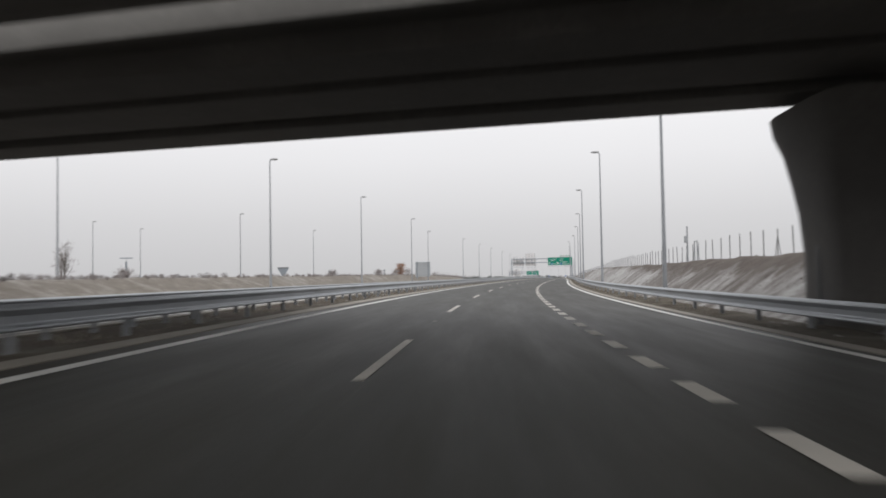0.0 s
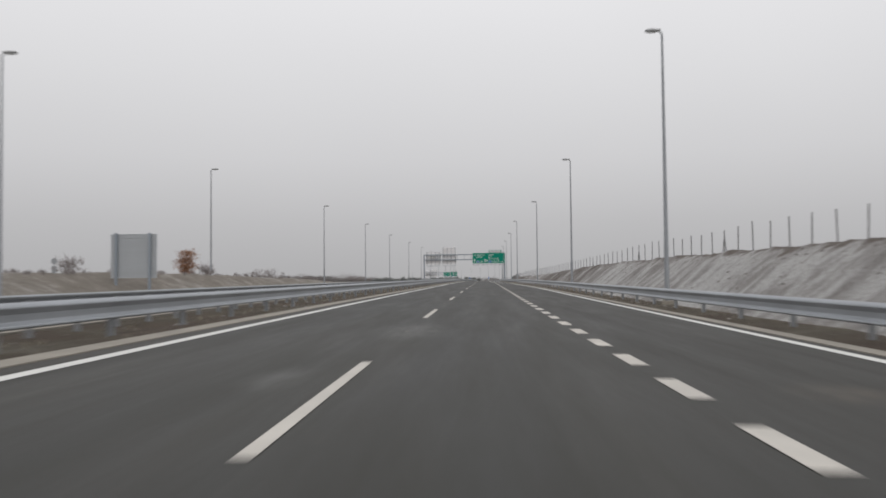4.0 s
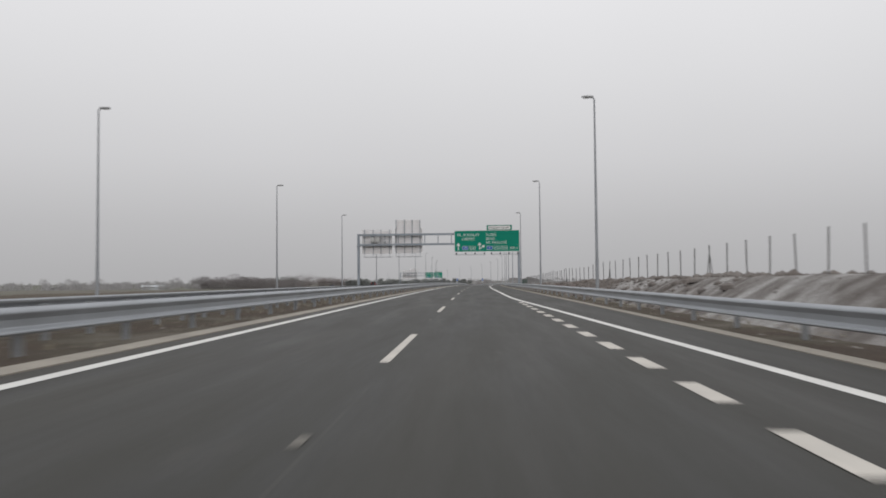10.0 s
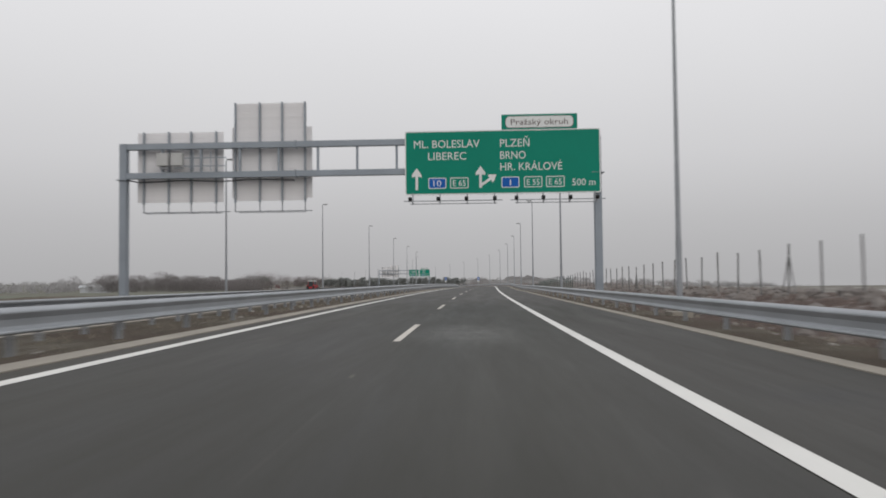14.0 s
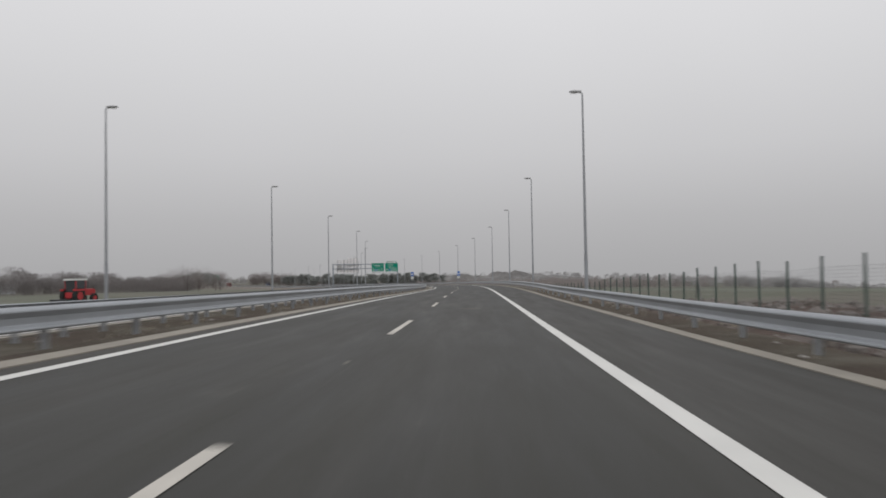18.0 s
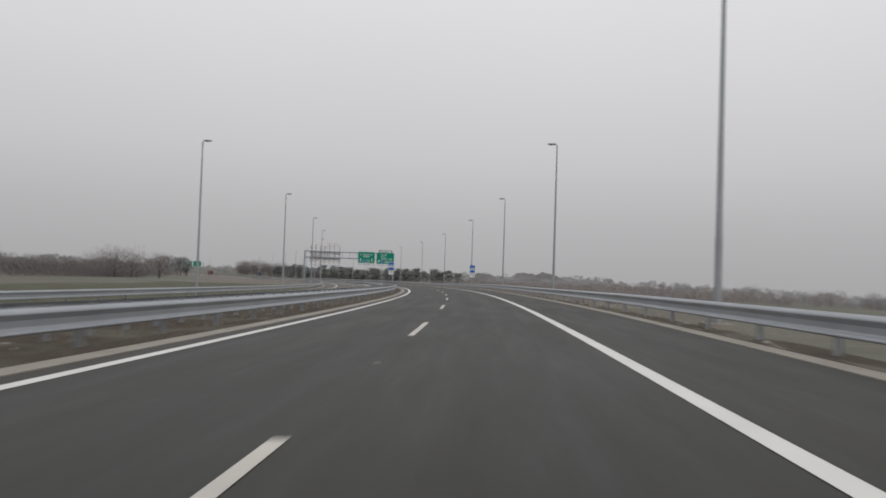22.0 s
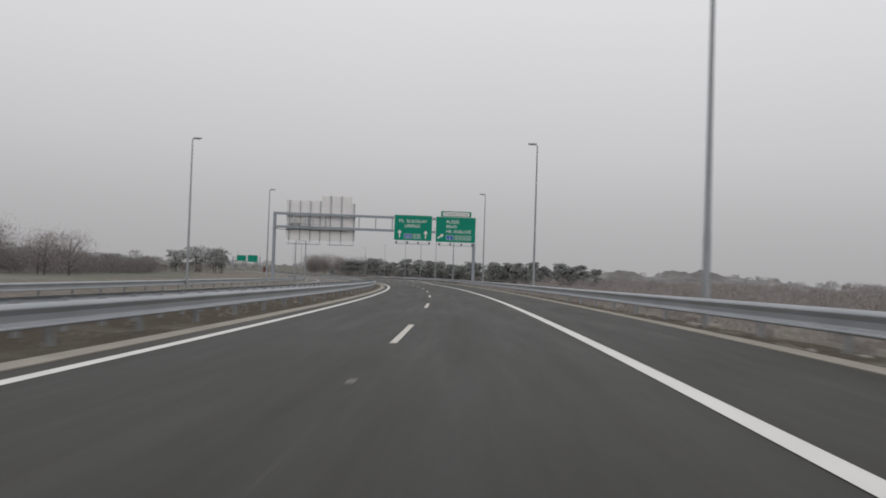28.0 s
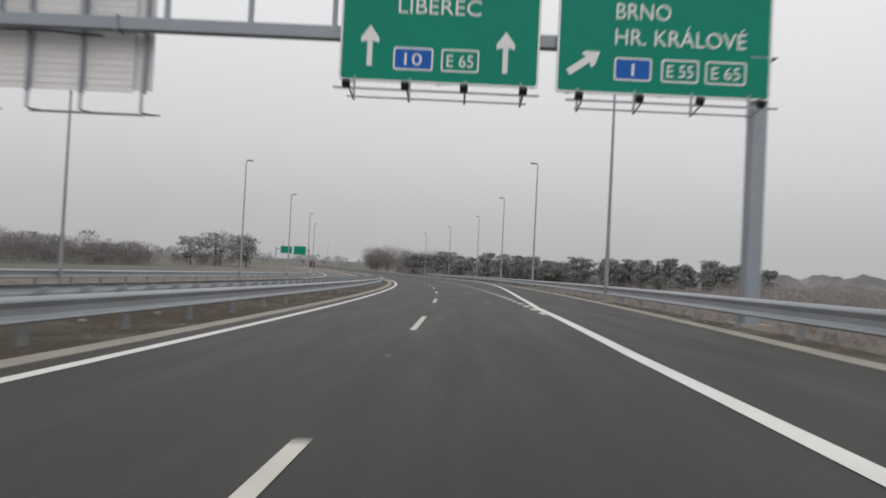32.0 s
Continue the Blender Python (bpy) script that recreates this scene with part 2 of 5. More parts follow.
def asphalt(name, base, stain, marks=()):
    """Dark rolled asphalt: grain, long wheel tracks, pale salt and earth smears, paving seam. UV: lat, s in metres."""
    m, n, l, b = nodes_of(name)
    uv = n.new("ShaderNodeTexCoord").outputs["UV"]
    grain = noise_node(n, l, uv, 55.0, 3.0)
    tracks = noise_node(n, l, uv, 1.0, 3.0, 0.5, (1.3, 0.012, 1))
    broad = noise_node(n, l, uv, 0.5, 4.0, 0.6, (1.0, 0.06, 1))
    smear = noise_node(n, l, uv, 0.55, 5.0, 0.65, (0.8, 0.28, 1))
    spots = noise_node(n, l, uv, 1.7, 4.0, 0.6, (1.0, 0.6, 1))
    col = mix_node(n, l, ramp_node(n, l, tracks, 0.35, 0.65), tuple(v * 0.87 for v in base), tuple(v * 1.14 for v in base))
    col = mix_node(n, l, ramp_node(n, l, broad, 0.42, 0.66, 0, 0.75), col, stain)
    col = mix_node(n, l, ramp_node(n, l, smear, 0.66, 0.80, 0, 0.40), col, (0.20, 0.185, 0.165))
    col = mix_node(n, l, ramp_node(n, l, spots, 0.70, 0.76, 0, 0.28), col, (0.19, 0.17, 0.145))
    col = mix_node(n, l, ramp_node(n, l, grain, 0.3, 0.75, 0, 0.45), col, tuple(v * 0.6 for v in base))
    mottle = noise_node(n, l, uv, 1.1, 5.0, 0.7, (1.0, 0.09, 1))
    col = mix_node(n, l, ramp_node(n, l, mottle, 0.40, 0.64, 0, 0.75), col, tuple(v * w for v, w in zip(base, (1.42, 1.38, 1.26))))
    side = n.new("ShaderNodeSeparateXYZ")
    l.new(uv, side.inputs[0])
    # right shoulder browner; its darkening also puts a view-corner vignette into the colour
    col = mix_node(n, l, ramp_node(n, l, side.outputs["X"], 3.2, 4.6, 0, 0.7), col, tuple(v * w for v, w in zip(base, (1.0, 0.90, 0.78))))
    col = mix_node(n, l, ramp_node(n, l, side.outputs["X"], -4.12, -4.3, 0, 0.6), col, tuple(v * w for v, w in zip(base, (1.6, 1.35, 1.1))))
    # a darker tone of the surface through the bend
    bend_tone = mix_node(n, l, 1.0, ramp_node(n, l, side.outputs["Y"], 545, 610), ramp_node(n, l, side.outputs["Y"], 835, 805), "MULTIPLY")
    col = mix_node(n, l, bend_tone, col, mix_node(n, l, 1.0, col, (0.84, 0.84, 0.84), "MULTIPLY"))
    seam = n.new("ShaderNodeMath")
    seam.operation = "COMPARE"
    l.new(side.outputs["X"], seam.inputs[0])
    seam.inputs[1].default_value, seam.inputs[2].default_value = 0.12, 0.018
    broken = n.new("ShaderNodeMath")
    broken.operation = "MULTIPLY"
    l.new(seam.outputs[0], broken.inputs[0])
    l.new(ramp_node(n, l, smear, 0.50, 0.66, 0.0, 0.15), broken.inputs[1])
    col = mix_node(n, l, broken.outputs[0], col, (0.15, 0.14, 0.125))
    ragged = noise_node(n, l, uv, 2.6, 6.0, 0.75, (1.0, 0.45, 1))
    for s, lat, length, width, tone, strength in marks:
        # a stain of its own: dried salt, mud or a tar patch at s and lat
        place = n.new("ShaderNodeMapping")
        place.vector_type = "TEXTURE"
        place.inputs["Location"].default_value = (lat, s, 0)
        place.inputs["Scale"].default_value = (width / 2, length / 2, 1)
        l.new(uv, place.inputs["Vector"])
        reach = n.new("ShaderNodeVectorMath")
        reach.operation = "LENGTH"
        l.new(place.outputs[0], reach.inputs[0])
        worn = n.new("ShaderNodeMath")
        worn.operation = "MULTIPLY"
        worn.use_clamp = True
        l.new(ramp_node(n, l, reach.outputs["Value"], 0.25, 1.25, strength, 0.0), worn.inputs[0])
        l.new(ramp_node(n, l, ragged, 0.36, 0.60, 0.1, 1.0), worn.inputs[1])
        col = mix_node(n, l, worn.outputs[0], col, tone)
    l.new(col, b.inputs["Base Color"])
    l.new(ramp_node(n, l, mottle, 0.3, 0.7, 0.54, 0.68), b.inputs["Roughness"])
    b.inputs["Specular IOR Level"].default_value = 0.34
    bump_node(n, l, b, grain, 0.35, 0.006)
    return m


def earth(name, soil, soil2, frost, lo, hi, streak=(1, 1, 1), scale=0.6, green=None, along_road=()):
    """Bare ground with clods, dry grass and patches of hoar frost."""
    m, n, l, b = nodes_of(name)
    co = n.new("ShaderNodeTexCoord").outputs["UV"]
    big = noise_node(n, l, co, scale * 0.16, 5.0, 0.6)
    mid = noise_node(n, l, co, scale, 6.0, 0.65, streak)
    clod = noise_node(n, l, co, scale * 9, 5.0, 0.7)
    col = mix_node(n, l, ramp_node(n, l, mid, 0.35, 0.65), soil, soil2)
    if green:
        col = mix_node(n, l, ramp_node(n, l, big, 0.42, 0.58, 0, 0.8), col, green)
    fr = n.new("ShaderNodeMath")
    fr.operation = "ADD"
    l.new(ramp_node(n, l, mid, lo, hi), fr.inputs[0])
    l.new(ramp_node(n, l, big, 0.35, 0.7, -0.5, 0.6), fr.inputs[1])
    fr.use_clamp = True
    if along_road:
        # rime lies thicker on some stretches of the road than on others
        cr = n.new("ShaderNodeValToRGB")
        sp = n.new("ShaderNodeSeparateXYZ")
        l.new(co, sp.inputs[0])
        l.new(ramp_node(n, l, sp.outputs["Y"], 0, 400), cr.inputs[0])
        cr.color_ramp.elements[0].color, cr.color_ramp.elements[1].color = (along_road[0][1],) * 3 + (1,), (along_road[-1][1],) * 3 + (1,)
        for q, v in along_road[1:-1]:
            cr.color_ramp.elements.new(q / 400).color = (v, v, v, 1)
        more = n.new("ShaderNodeMath")
        more.operation = "MULTIPLY_ADD"
        more.use_clamp = True
        l.new(cr.outputs["Color"], more.inputs[0])
        more.inputs[1].default_value = 1.0
        shift = n.new("ShaderNodeMath")
        shift.operation = "SUBTRACT"
        l.new(fr.outputs[0], shift.inputs[0])
        shift.inputs[1].default_value = 0.5
        l.new(shift.outputs[0], more.inputs[2])
        # bare dark soil along the crest of the first stretch
        edge = n.new("ShaderNodeMath")
        edge.operation = "MULTIPLY_ADD"
        l.new(mid, edge.inputs[0])
        edge.inputs[1].default_value = 5.0
        l.new(sp.outputs["X"], edge.inputs[2])
        bare = n.new("ShaderNodeMath")
        bare.operation = "MULTIPLY"
        first = n.new("ShaderNodeMath")
        first.operation = "ADD"
        l.new(edge.outputs[0], first.inputs[0])
        l.new(ramp_node(n, l, sp.outputs["Y"], 95, 68, 0.0, 0.9), first.inputs[1])
        l.new(ramp_node(n, l, first.outputs[0], 16.7, 17.2), bare.inputs[0])
        l.new(ramp_node(n, l, sp.outputs["Y"], 225, 200), bare.inputs[1])
        less = n.new("ShaderNodeMath")
        less.operation = "SUBTRACT"
        less.use_clamp = True
        l.new(more.outputs[0], less.inputs[0])
        l.new(bare.outputs[0], less.inputs[1])
        fr = less
    wet = n.new("ShaderNodeMath")
    wet.operation = "MULTIPLY"
    l.new(fr.outputs[0], wet.inputs[0])
    l.new(ramp_node(n, l, clod, 0.3, 0.6, 0.25, 1.0), wet.inputs[1])
    col = mix_node(n, l, wet.outputs[0], col, frost)
    col = mix_node(n, l, ramp_node(n, l, clod, 0.55, 0.8, 0, 0.45), col, tuple(v * 0.55 for v in soil))
    l.new(col, b.inputs["Base Color"])
    b.inputs["Roughness"].default_value = 0.95
    bump_node(n, l, b, clod, 0.8, 0.12)
    return m


def foliage(name, a, b_, frost, amount):
    """Twigs and needles with rime, varied piece by piece."""
    m, n, l, b = nodes_of(name)
    geo = n.new("ShaderNodeNewGeometry")
    rnd = geo.outputs["Random Per Island"]
    co = n.new("ShaderNodeTexCoord").outputs["Object"]
    f = noise_node(n, l, co, 0.5, 3.0)
    col = mix_node(n, l, rnd, a, b_)
    col = mix_node(n, l, ramp_node(n, l, f, 0.35, 0.7, amount * 0.4, amount), col, frost)
    l.new(col, b.inputs["Base Color"])
    b.inputs["Roughness"].default_value = 0.9
    return m


SALT, MUD, TAR = (0.15, 0.15, 0.145), (0.17, 0.135, 0.10), (0.012, 0.012, 0.012)
STAINS = [(123.2, -0.8, 2.2, 0.7, SALT, 0.45), (131.8, 0.1, 5.0, 1.6, SALT, 0.55), (95.4, -0.2, 1.8, 0.6, MUD, 0.35), 
          (201.5, 0.3, 9.0, 1.7, SALT, 0.4), (226.0, 1.6, 2.0, 0.9, SALT, 0.4), (330.2, -0.1, 4.5, 0.6, SALT, 0.5), (338.5, 1.3, 3.0, 1.1, SALT, 0.5),
          (391.8, 1.4, 7.0, 2.4, SALT, 0.55), (382.0, 5.4, 1.7, 1.5, TAR, 1.2), (513.1, 1.75, 1.0, 0.9, MUD, 0.75), (819.0, 2.1, 1.2, 0.5, SALT, 0.35),
           (122.5, 5.6, 1.6, 1.2, MUD, 0.3), (661.0, 0.0, 3.0, 0.5, SALT, 0.35)]
ASPHALT = asphalt("asphalt", (0.0200, 0.0197, 0.0171), (0.0350, 0.0318, 0.0245), STAINS)
ASPHALT_OPP = asphalt("asphalt_opposite", (0.070, 0.070, 0.071), (0.090, 0.088, 0.085))
MARKING = plain("road_marking_paint", (0.70, 0.695, 0.665), 0.7, 0, 0.10, 14.0, 0.8, 0.002)
MARKING_WORN = plain("worn_road_marking_paint", (0.56, 0.53, 0.48), 0.75, 0, 0.16, 9.0, 1.2, 0.003)
MARKING_FADED = plain("faded_road_paint", (0.17, 0.16, 0.14), 0.8, 0, 0.3, 18.0, 4.0)
CONCRETE = plain("kerb_concrete", (0.30, 0.275, 0.235), 0.9, 0, 0.2, 16.0, 0.7, 0.006)
BRIDGE = plain("bridge_concrete", (0.155, 0.148, 0.14), 0.9, 0, 0.25, 5.0, 0.4, 0.01)
# lit copy of the bridge concrete: daylight between the decks put into the colour
FASCIA = plain("lit_fascia_concrete", (0.20, 0.193, 0.182), 0.9, 0, 0.2, 6.0, 0.5, 0.006)
STEEL = plain("galvanised_steel", (0.31, 0.325, 0.345), 0.5, 0.2, 0.16, 9.0, 0.6)
BEAM = plain("guard_rail_steel", (0.37, 0.39, 0.415), 0.46, 0.4, 0.14, 5.0, 0.5)
POST = plain("post_steel", (0.33, 0.345, 0.36), 0.55, 0.2, 0.2, 12.0, 1.0)
GANTRY = plain("gantry_paint", (0.27, 0.30, 0.335), 0.5, 0.3, 0.12, 8.0, 0.5)
DARK = plain("dark_grey_metal", (0.045, 0.047, 0.05), 0.5, 0.2, 0.2)
BLACK = plain("black_floodlight", (0.014, 0.015, 0.016), 0.5, 0, 0.2)
HEAD = plain("lamp_head", (0.31, 0.315, 0.32), 0.45, 0.2, 0.15)
GLASS = plain("lamp_glass", (0.45, 0.46, 0.46), 0.15, 0, 0.05)
GREEN = plain("sign_green", (0.004, 0.225, 0.152), 0.5, 0, 0.07, 3.0, 0.4, gloss=0.15)
SIGN_WHITE = plain("sign_white", (0.70, 0.71, 0.70), 0.4, 0, 0.05)
SIGN_BLUE = plain("sign_blue", (0.006, 0.105, 0.42), 0.5, 0, 0.06, gloss=0.2)
SIGN_TEXT = plain("sign_dark_letters", (0.06, 0.035, 0.032), 0.5, 0, 0.1)
ALU = plain("sign_back_aluminium", (0.76, 0.745, 0.75), 0.5, 0.0, 0.07, 5.0, 0.4)
ALU_DULL = plain("weathered_aluminium", (0.44, 0.46, 0.48), 0.5, 0.1, 0.07, 5.0, 0.4)
BOXGREY = plain("cabinet_grey", (0.44, 0.44, 0.43), 0.5, 0, 0.08)
RED = plain("tractor_red", (0.42, 0.028, 0.034), 0.4, 0, 0.2)
TRUCK_RED = plain("lorry_dull_red", (0.17, 0.065, 0.062), 0.5, 0, 0.2)
RUBBER = plain("tyre_rubber", (0.02, 0.02, 0.02), 0.85, 0, 0.3)
CAB_GLASS = plain("cab_glass", (0.05, 0.055, 0.06), 0.1, 0, 0.1)
TRUCK_BLUE = plain("lorry_blue", (0.10, 0.16, 0.30), 0.5, 0, 0.2)
MESH_GREEN = plain("green_wire", (0.055, 0.088, 0.075), 0.6, 0, 0.2)
FENCE_STEEL = plain("dull_fence_steel", (0.17, 0.17, 0.168), 0.6, 0.2, 0.2, 12.0, 1.0)
BARK = plain("bark", (0.10, 0.085, 0.075), 0.95, 0, 0.3, 6.0, 1.0)
BANK_SOIL = earth("frosted_bank_earth", (0.074, 0.058, 0.049), (0.130, 0.110, 0.095), (0.50, 0.495, 0.485), 0.36, 0.70, (0.5, 0.95, 1), 0.8, None, ((0, 0.35), (50, 0.62), (85, 0.85), (150, 0.95), (192, 0.85), (212, 0.25), (246, 0.48), (262, 0.75), (300, 0.62), (330, 0.35), (400, 0.2)))
FROST_FIELD = earth("frosted_field_earth", (0.15, 0.138, 0.12), (0.19, 0.178, 0.16), (0.40, 0.395, 0.385), 0.45, 0.66, (1, 1, 1), 0.3)
BERM = earth("dark_rough_earth", (0.060, 0.038, 0.030), (0.112, 0.075, 0.060), (0.40, 0.385, 0.37), 0.60, 0.68, (1.0, 0.5, 1), 1.6)
VERGE = earth("verge_earth", (0.062, 0.043, 0.030), (0.100, 0.073, 0.052), (0.28, 0.25, 0.215), 0.66, 0.80, (1, 0.4, 1), 1.6, (0.078, 0.068, 0.043))
SCRUB_SOIL = earth("rimed_scrub_soil", (0.135, 0.112, 0.095), (0.19, 0.163, 0.144), (0.33, 0.305, 0.285), 0.50, 0.74, (1, 0.6, 1), 0.8, (0.10, 0.092, 0.062))
MARGIN = earth("olive_winter_grass", (0.072, 0.070, 0.042), (0.095, 0.088, 0.058), (0.20, 0.19, 0.15), 0.66, 0.84, (1, 0.5, 1), 1.2, (0.066, 0.080, 0.042))
SAND = earth("sandy_mound_earth", (0.15, 0.13, 0.107), (0.225, 0.20, 0.172), (0.34, 0.325, 0.30), 0.50, 0.75, (1, 0.6, 1), 0.9)
FIELD = earth("winter_field", (0.108, 0.098, 0.078), (0.135, 0.125, 0.10), (0.24, 0.24, 0.225), 0.58, 0.82, (1, 1, 1), 0.05, (0.082, 0.100, 0.058))
HEAP = earth("spoil_heap_earth", (0.125, 0.12, 0.117), (0.175, 0.17, 0.165), (0.28, 0.275, 0.27), 0.52, 0.72, (1, 1, 1), 0.05)
RIME = foliage("rimed_twigs", (0.185, 0.155, 0.148), (0.225, 0.195, 0.187), (0.29, 0.27, 0.265), 0.6)
SCRUB = foliage("rimed_scrub", (0.235, 0.203, 0.193), (0.275, 0.24, 0.23), (0.33, 0.305, 0.30), 0.6)
HEDGE = foliage("dark_hedge_twigs", (0.145, 0.130, 0.127), (0.178, 0.162, 0.158), (0.225, 0.212, 0.212), 0.5)
# needles paler than their own green: rime, and distance haze mixed into the colour
NEEDLE = foliage("hazed_pine_needles", (0.128, 0.143, 0.127), (0.169, 0.185, 0.165), (0.384, 0.396, 0.390), 0.85)
# far twigs: rime, plus the mist in front of them put into the colour
HAZED_WOODS = foliage("hazed_rimed_woods", (0.26, 0.25, 0.25), (0.33, 0.32, 0.32), (0.42, 0.415, 0.42), 0.8)
RUST_LEAF = foliage("withered_leaves", (0.20, 0.085, 0.035), (0.33, 0.16, 0.08), (0.36, 0.27, 0.22), 0.35)
GRASS = foliage("dry_grass", (0.20, 0.17, 0.11), (0.30, 0.26, 0.18), (0.42, 0.40, 0.36), 0.5)


# ---- mesh helpers ----
class Shape:
    """Gathers faces of one mesh."""

    def __init__(self):
        self.v, self.f, self.smooth = [], [], []

    def add(self, verts, faces, smooth=False):
        k = len(self.v)
        self.v += [tuple(p) for p in verts]
        self.f += [tuple(i + k for i in f) for f in faces]
        self.smooth += [smooth] * len(faces)
        return self

    def box(self, x0, y0, z0, x1, y1, z1, m=None, bevel=0.0):
        b = min(bevel, (x1 - x0) * 0.4, (y1 - y0) * 0.4, (z1 - z0) * 0.4)
        if b <= 0:
            vs = [(x, y, z) for z in (z0, z1) for x, y in ((x0, y0), (x1, y0), (x1, y1), (x0, y1))]
            fs = [(3, 2, 1, 0), (4, 5, 6, 7), (0, 1, 5, 4), (1, 2, 6, 5), (2, 3, 7, 6), (3, 0, 4, 7)]
        else:
            ring = lambda d: [(x0 + d, y0), (x1 - d, y0), (x1, y0 + d), (x1, y1 - d), (x1 - d, y1), (x0 + d, y1), (x0, y1 - d), (x0, y0 + d)]
            vs = [(x, y, z0) for x, y in ring(b)] + [(x, y, z1) for x, y in ring(b)]
            fs = [tuple(range(7, -1, -1)), tuple(range(8, 16))] + [(i, (i + 1) % 8, 8 + (i + 1) % 8, 8 + i) for i in range(8)]
        if m is not None:
            vs = [m @ Vector(p) for p in vs]
        return self.add(vs, fs)

    def tube(self, p, q, r0, r1=None, n=8, caps=True):
        p, q = Vector(p), Vector(q)
        r1 = r0 if r1 is None else r1
        d = (q - p).normalized()
        a = d.orthogonal().normalized()
        b = d.cross(a)
        ring = [(math.cos(2 * math.pi * i / n), math.sin(2 * math.pi * i / n)) for i in range(n)]
        vs = [p + (a * c + b * s) * r0 for c, s in ring] + [q + (a * c + b * s) * r1 for c, s in ring]
        self.add(vs, [(i, (i + 1) % n, n + (i + 1) % n, n + i) for i in range(n)], True)
        if caps:
            self.add(vs[:n], [tuple(range(n - 1, -1, -1))]).add(vs[n:], [tuple(range(n))])
        return self

    def ball(self, c, rx, ry, rz, n=10, k=6):
        vs = [(c[0] + rx * math.sin(math.pi * j / k) * math.cos(2 * math.pi * i / n), c[1] + ry * math.sin(math.pi * j / k) * math.sin(2 * math.pi * i / n),
               c[2] + rz * math.cos(math.pi * j / k)) for j in range(k + 1) for i in range(n)]
        return self.add(vs, [(j * n + i, (j + 1) * n + i, (j + 1) * n + (i + 1) % n, j * n + (i + 1) % n) for j in range(k) for i in range(n)], True)

    def plate(self, outline, y0, y1):
        """A flat plate in the xz plane from y0 to y1."""
        n = len(outline)
        vs = [(x, y0, z) for x, z in outline] + [(x, y1, z) for x, z in outline]
        return self.add(vs, [tuple(range(n)), tuple(range(2 * n - 1, n - 1, -1))] + [(i, n + i, n + (i + 1) % n, (i + 1) % n) for i in range(n)])

    def mesh(self, name, material):
        me = bpy.data.meshes.new(name)
        me.from_pydata(self.v, [], self.f)
        me.polygons.foreach_set("use_smooth", self.smooth)
        me.materials.append(material)
        return me


def part(name, shape, material, parent, label=""):
    me = shape if isinstance(shape, bpy.types.Mesh) else shape.mesh(name, material)
    ob = new(name, me)
    ob.parent = parent
    return tagged(ob, label)


def thing(name, label, category, group="", m=None, shape=None, material=None, kind=""):
    ob = new(name, shape.mesh(name, material) if shape else None)
    if m is not None:
        ob.matrix_basis = m
    return tagged(ob, label, category, group, kind)


def ribbon(name, s0, s1, lat0, lat1, h, material, step=2.0, kind="structure", thick=0.0, label="", category=""):
    """A strip that follows the road; lat0 and lat1 are numbers or functions of s. UV: lat, s."""
    n = max(1, round((s1 - s0) / step))
    vs, fs, uv = [], [], []
    fn0 = lat0 if callable(lat0) else lambda s: lat0
    fn1 = lat1 if callable(lat1) else lambda s: lat1
    for i in range(n + 1):
        s = s0 + (s1 - s0) * i / n
        a, b = fn0(s), fn1(s)
        row = [(a, h), (4.3, h), (b, h)] if a < 4.3 < b - 1 else [(a, h), (b, h)] if not thick else [(a, h - thick), (a, h), (b, h), (b, h - thick)]
        vs += [P(s, q, z) for q, z in row]
        uv += [(q, s) for q, z in row]
    k = len(row)
    for i in range(n):
        for j in range(k - 1):
            fs.append((k * i + j, k * i + j + 1, k * (i + 1) + j + 1, k * (i + 1) + j))
    if thick:
        fs += [(0, 3, 2, 1), (k * n, k * n + 1, k * n + 2, k * n + 3)]
    me = bpy.data.meshes.new(name)
    me.from_pydata(vs, [], fs)
    lay = me.uv_layers.new(name="UVMap")
    lay.data.foreach_set("uv", [c for loop in me.loops for c in uv[loop.vertex_index]])
    me.materials.append(material)
    return tagged(new(name, me), label, category, "", kind)


# ---- carriageways ----
edge_r = knots((200, 8.1), (254, 7.1), (290, 6.98), (870, 6.98), (960, 9.2), (1010, 11.2))
line_r = knots((200, 7.72), (254, 6.62), (278, 5.6), (317, 4.05), (324, 3.89), (870, 3.89), (888, 4.15), (904, 4.85), (921, 5.85), (940, 7.1), (960, 8.3), (1010, 10.4))
rail_r = knots((200, 9.35), (254, 8.6), (290, 7.95), (870, 7.95), (960, 10.2), (1010, 12.2))
EDGE_L, RAIL_L, RAIL_M = -4.62, -5.95, -8.1
ribbon("road", S0, S1, EDGE_L, edge_r, 0, ASPHALT, label="dark grey asphalt motorway carriageway with pale smears", category="road")
ribbon("road_opposite", S0, S1, -19.9, -9.38, 0, ASPHALT_OPP, label="pale grey asphalt of the opposite carriageway", category="road")
ribbon("kerb_left", S0, S1, EDGE_L - 0.52, EDGE_L, 0.02, CONCRETE, thick=0.2, label="beige concrete edge strip beside the asphalt", category="kerb")
ribbon("kerb_right", S0, S1, edge_r, lambda s: edge_r(s) + 0.43, 0.02, CONCRETE, thick=0.2, label="beige concrete edge strip beside the asphalt", category="kerb")
ribbon("kerb_opposite", S0, S1, -20.4, -19.9, 0.02, CONCRETE, thick=0.2, label="beige concrete edge strip beside the asphalt", category="kerb")
ribbon("kerb_opposite_inner", S0, S1, -9.38, -8.86, 0.02, CONCRETE, thick=0.2, label="beige concrete edge strip beside the asphalt", category="kerb")
ribbon("edge_line_left", S0, S1, -4.14, -3.88, 0.007, MARKING, label="solid white edge line", category="road marking")
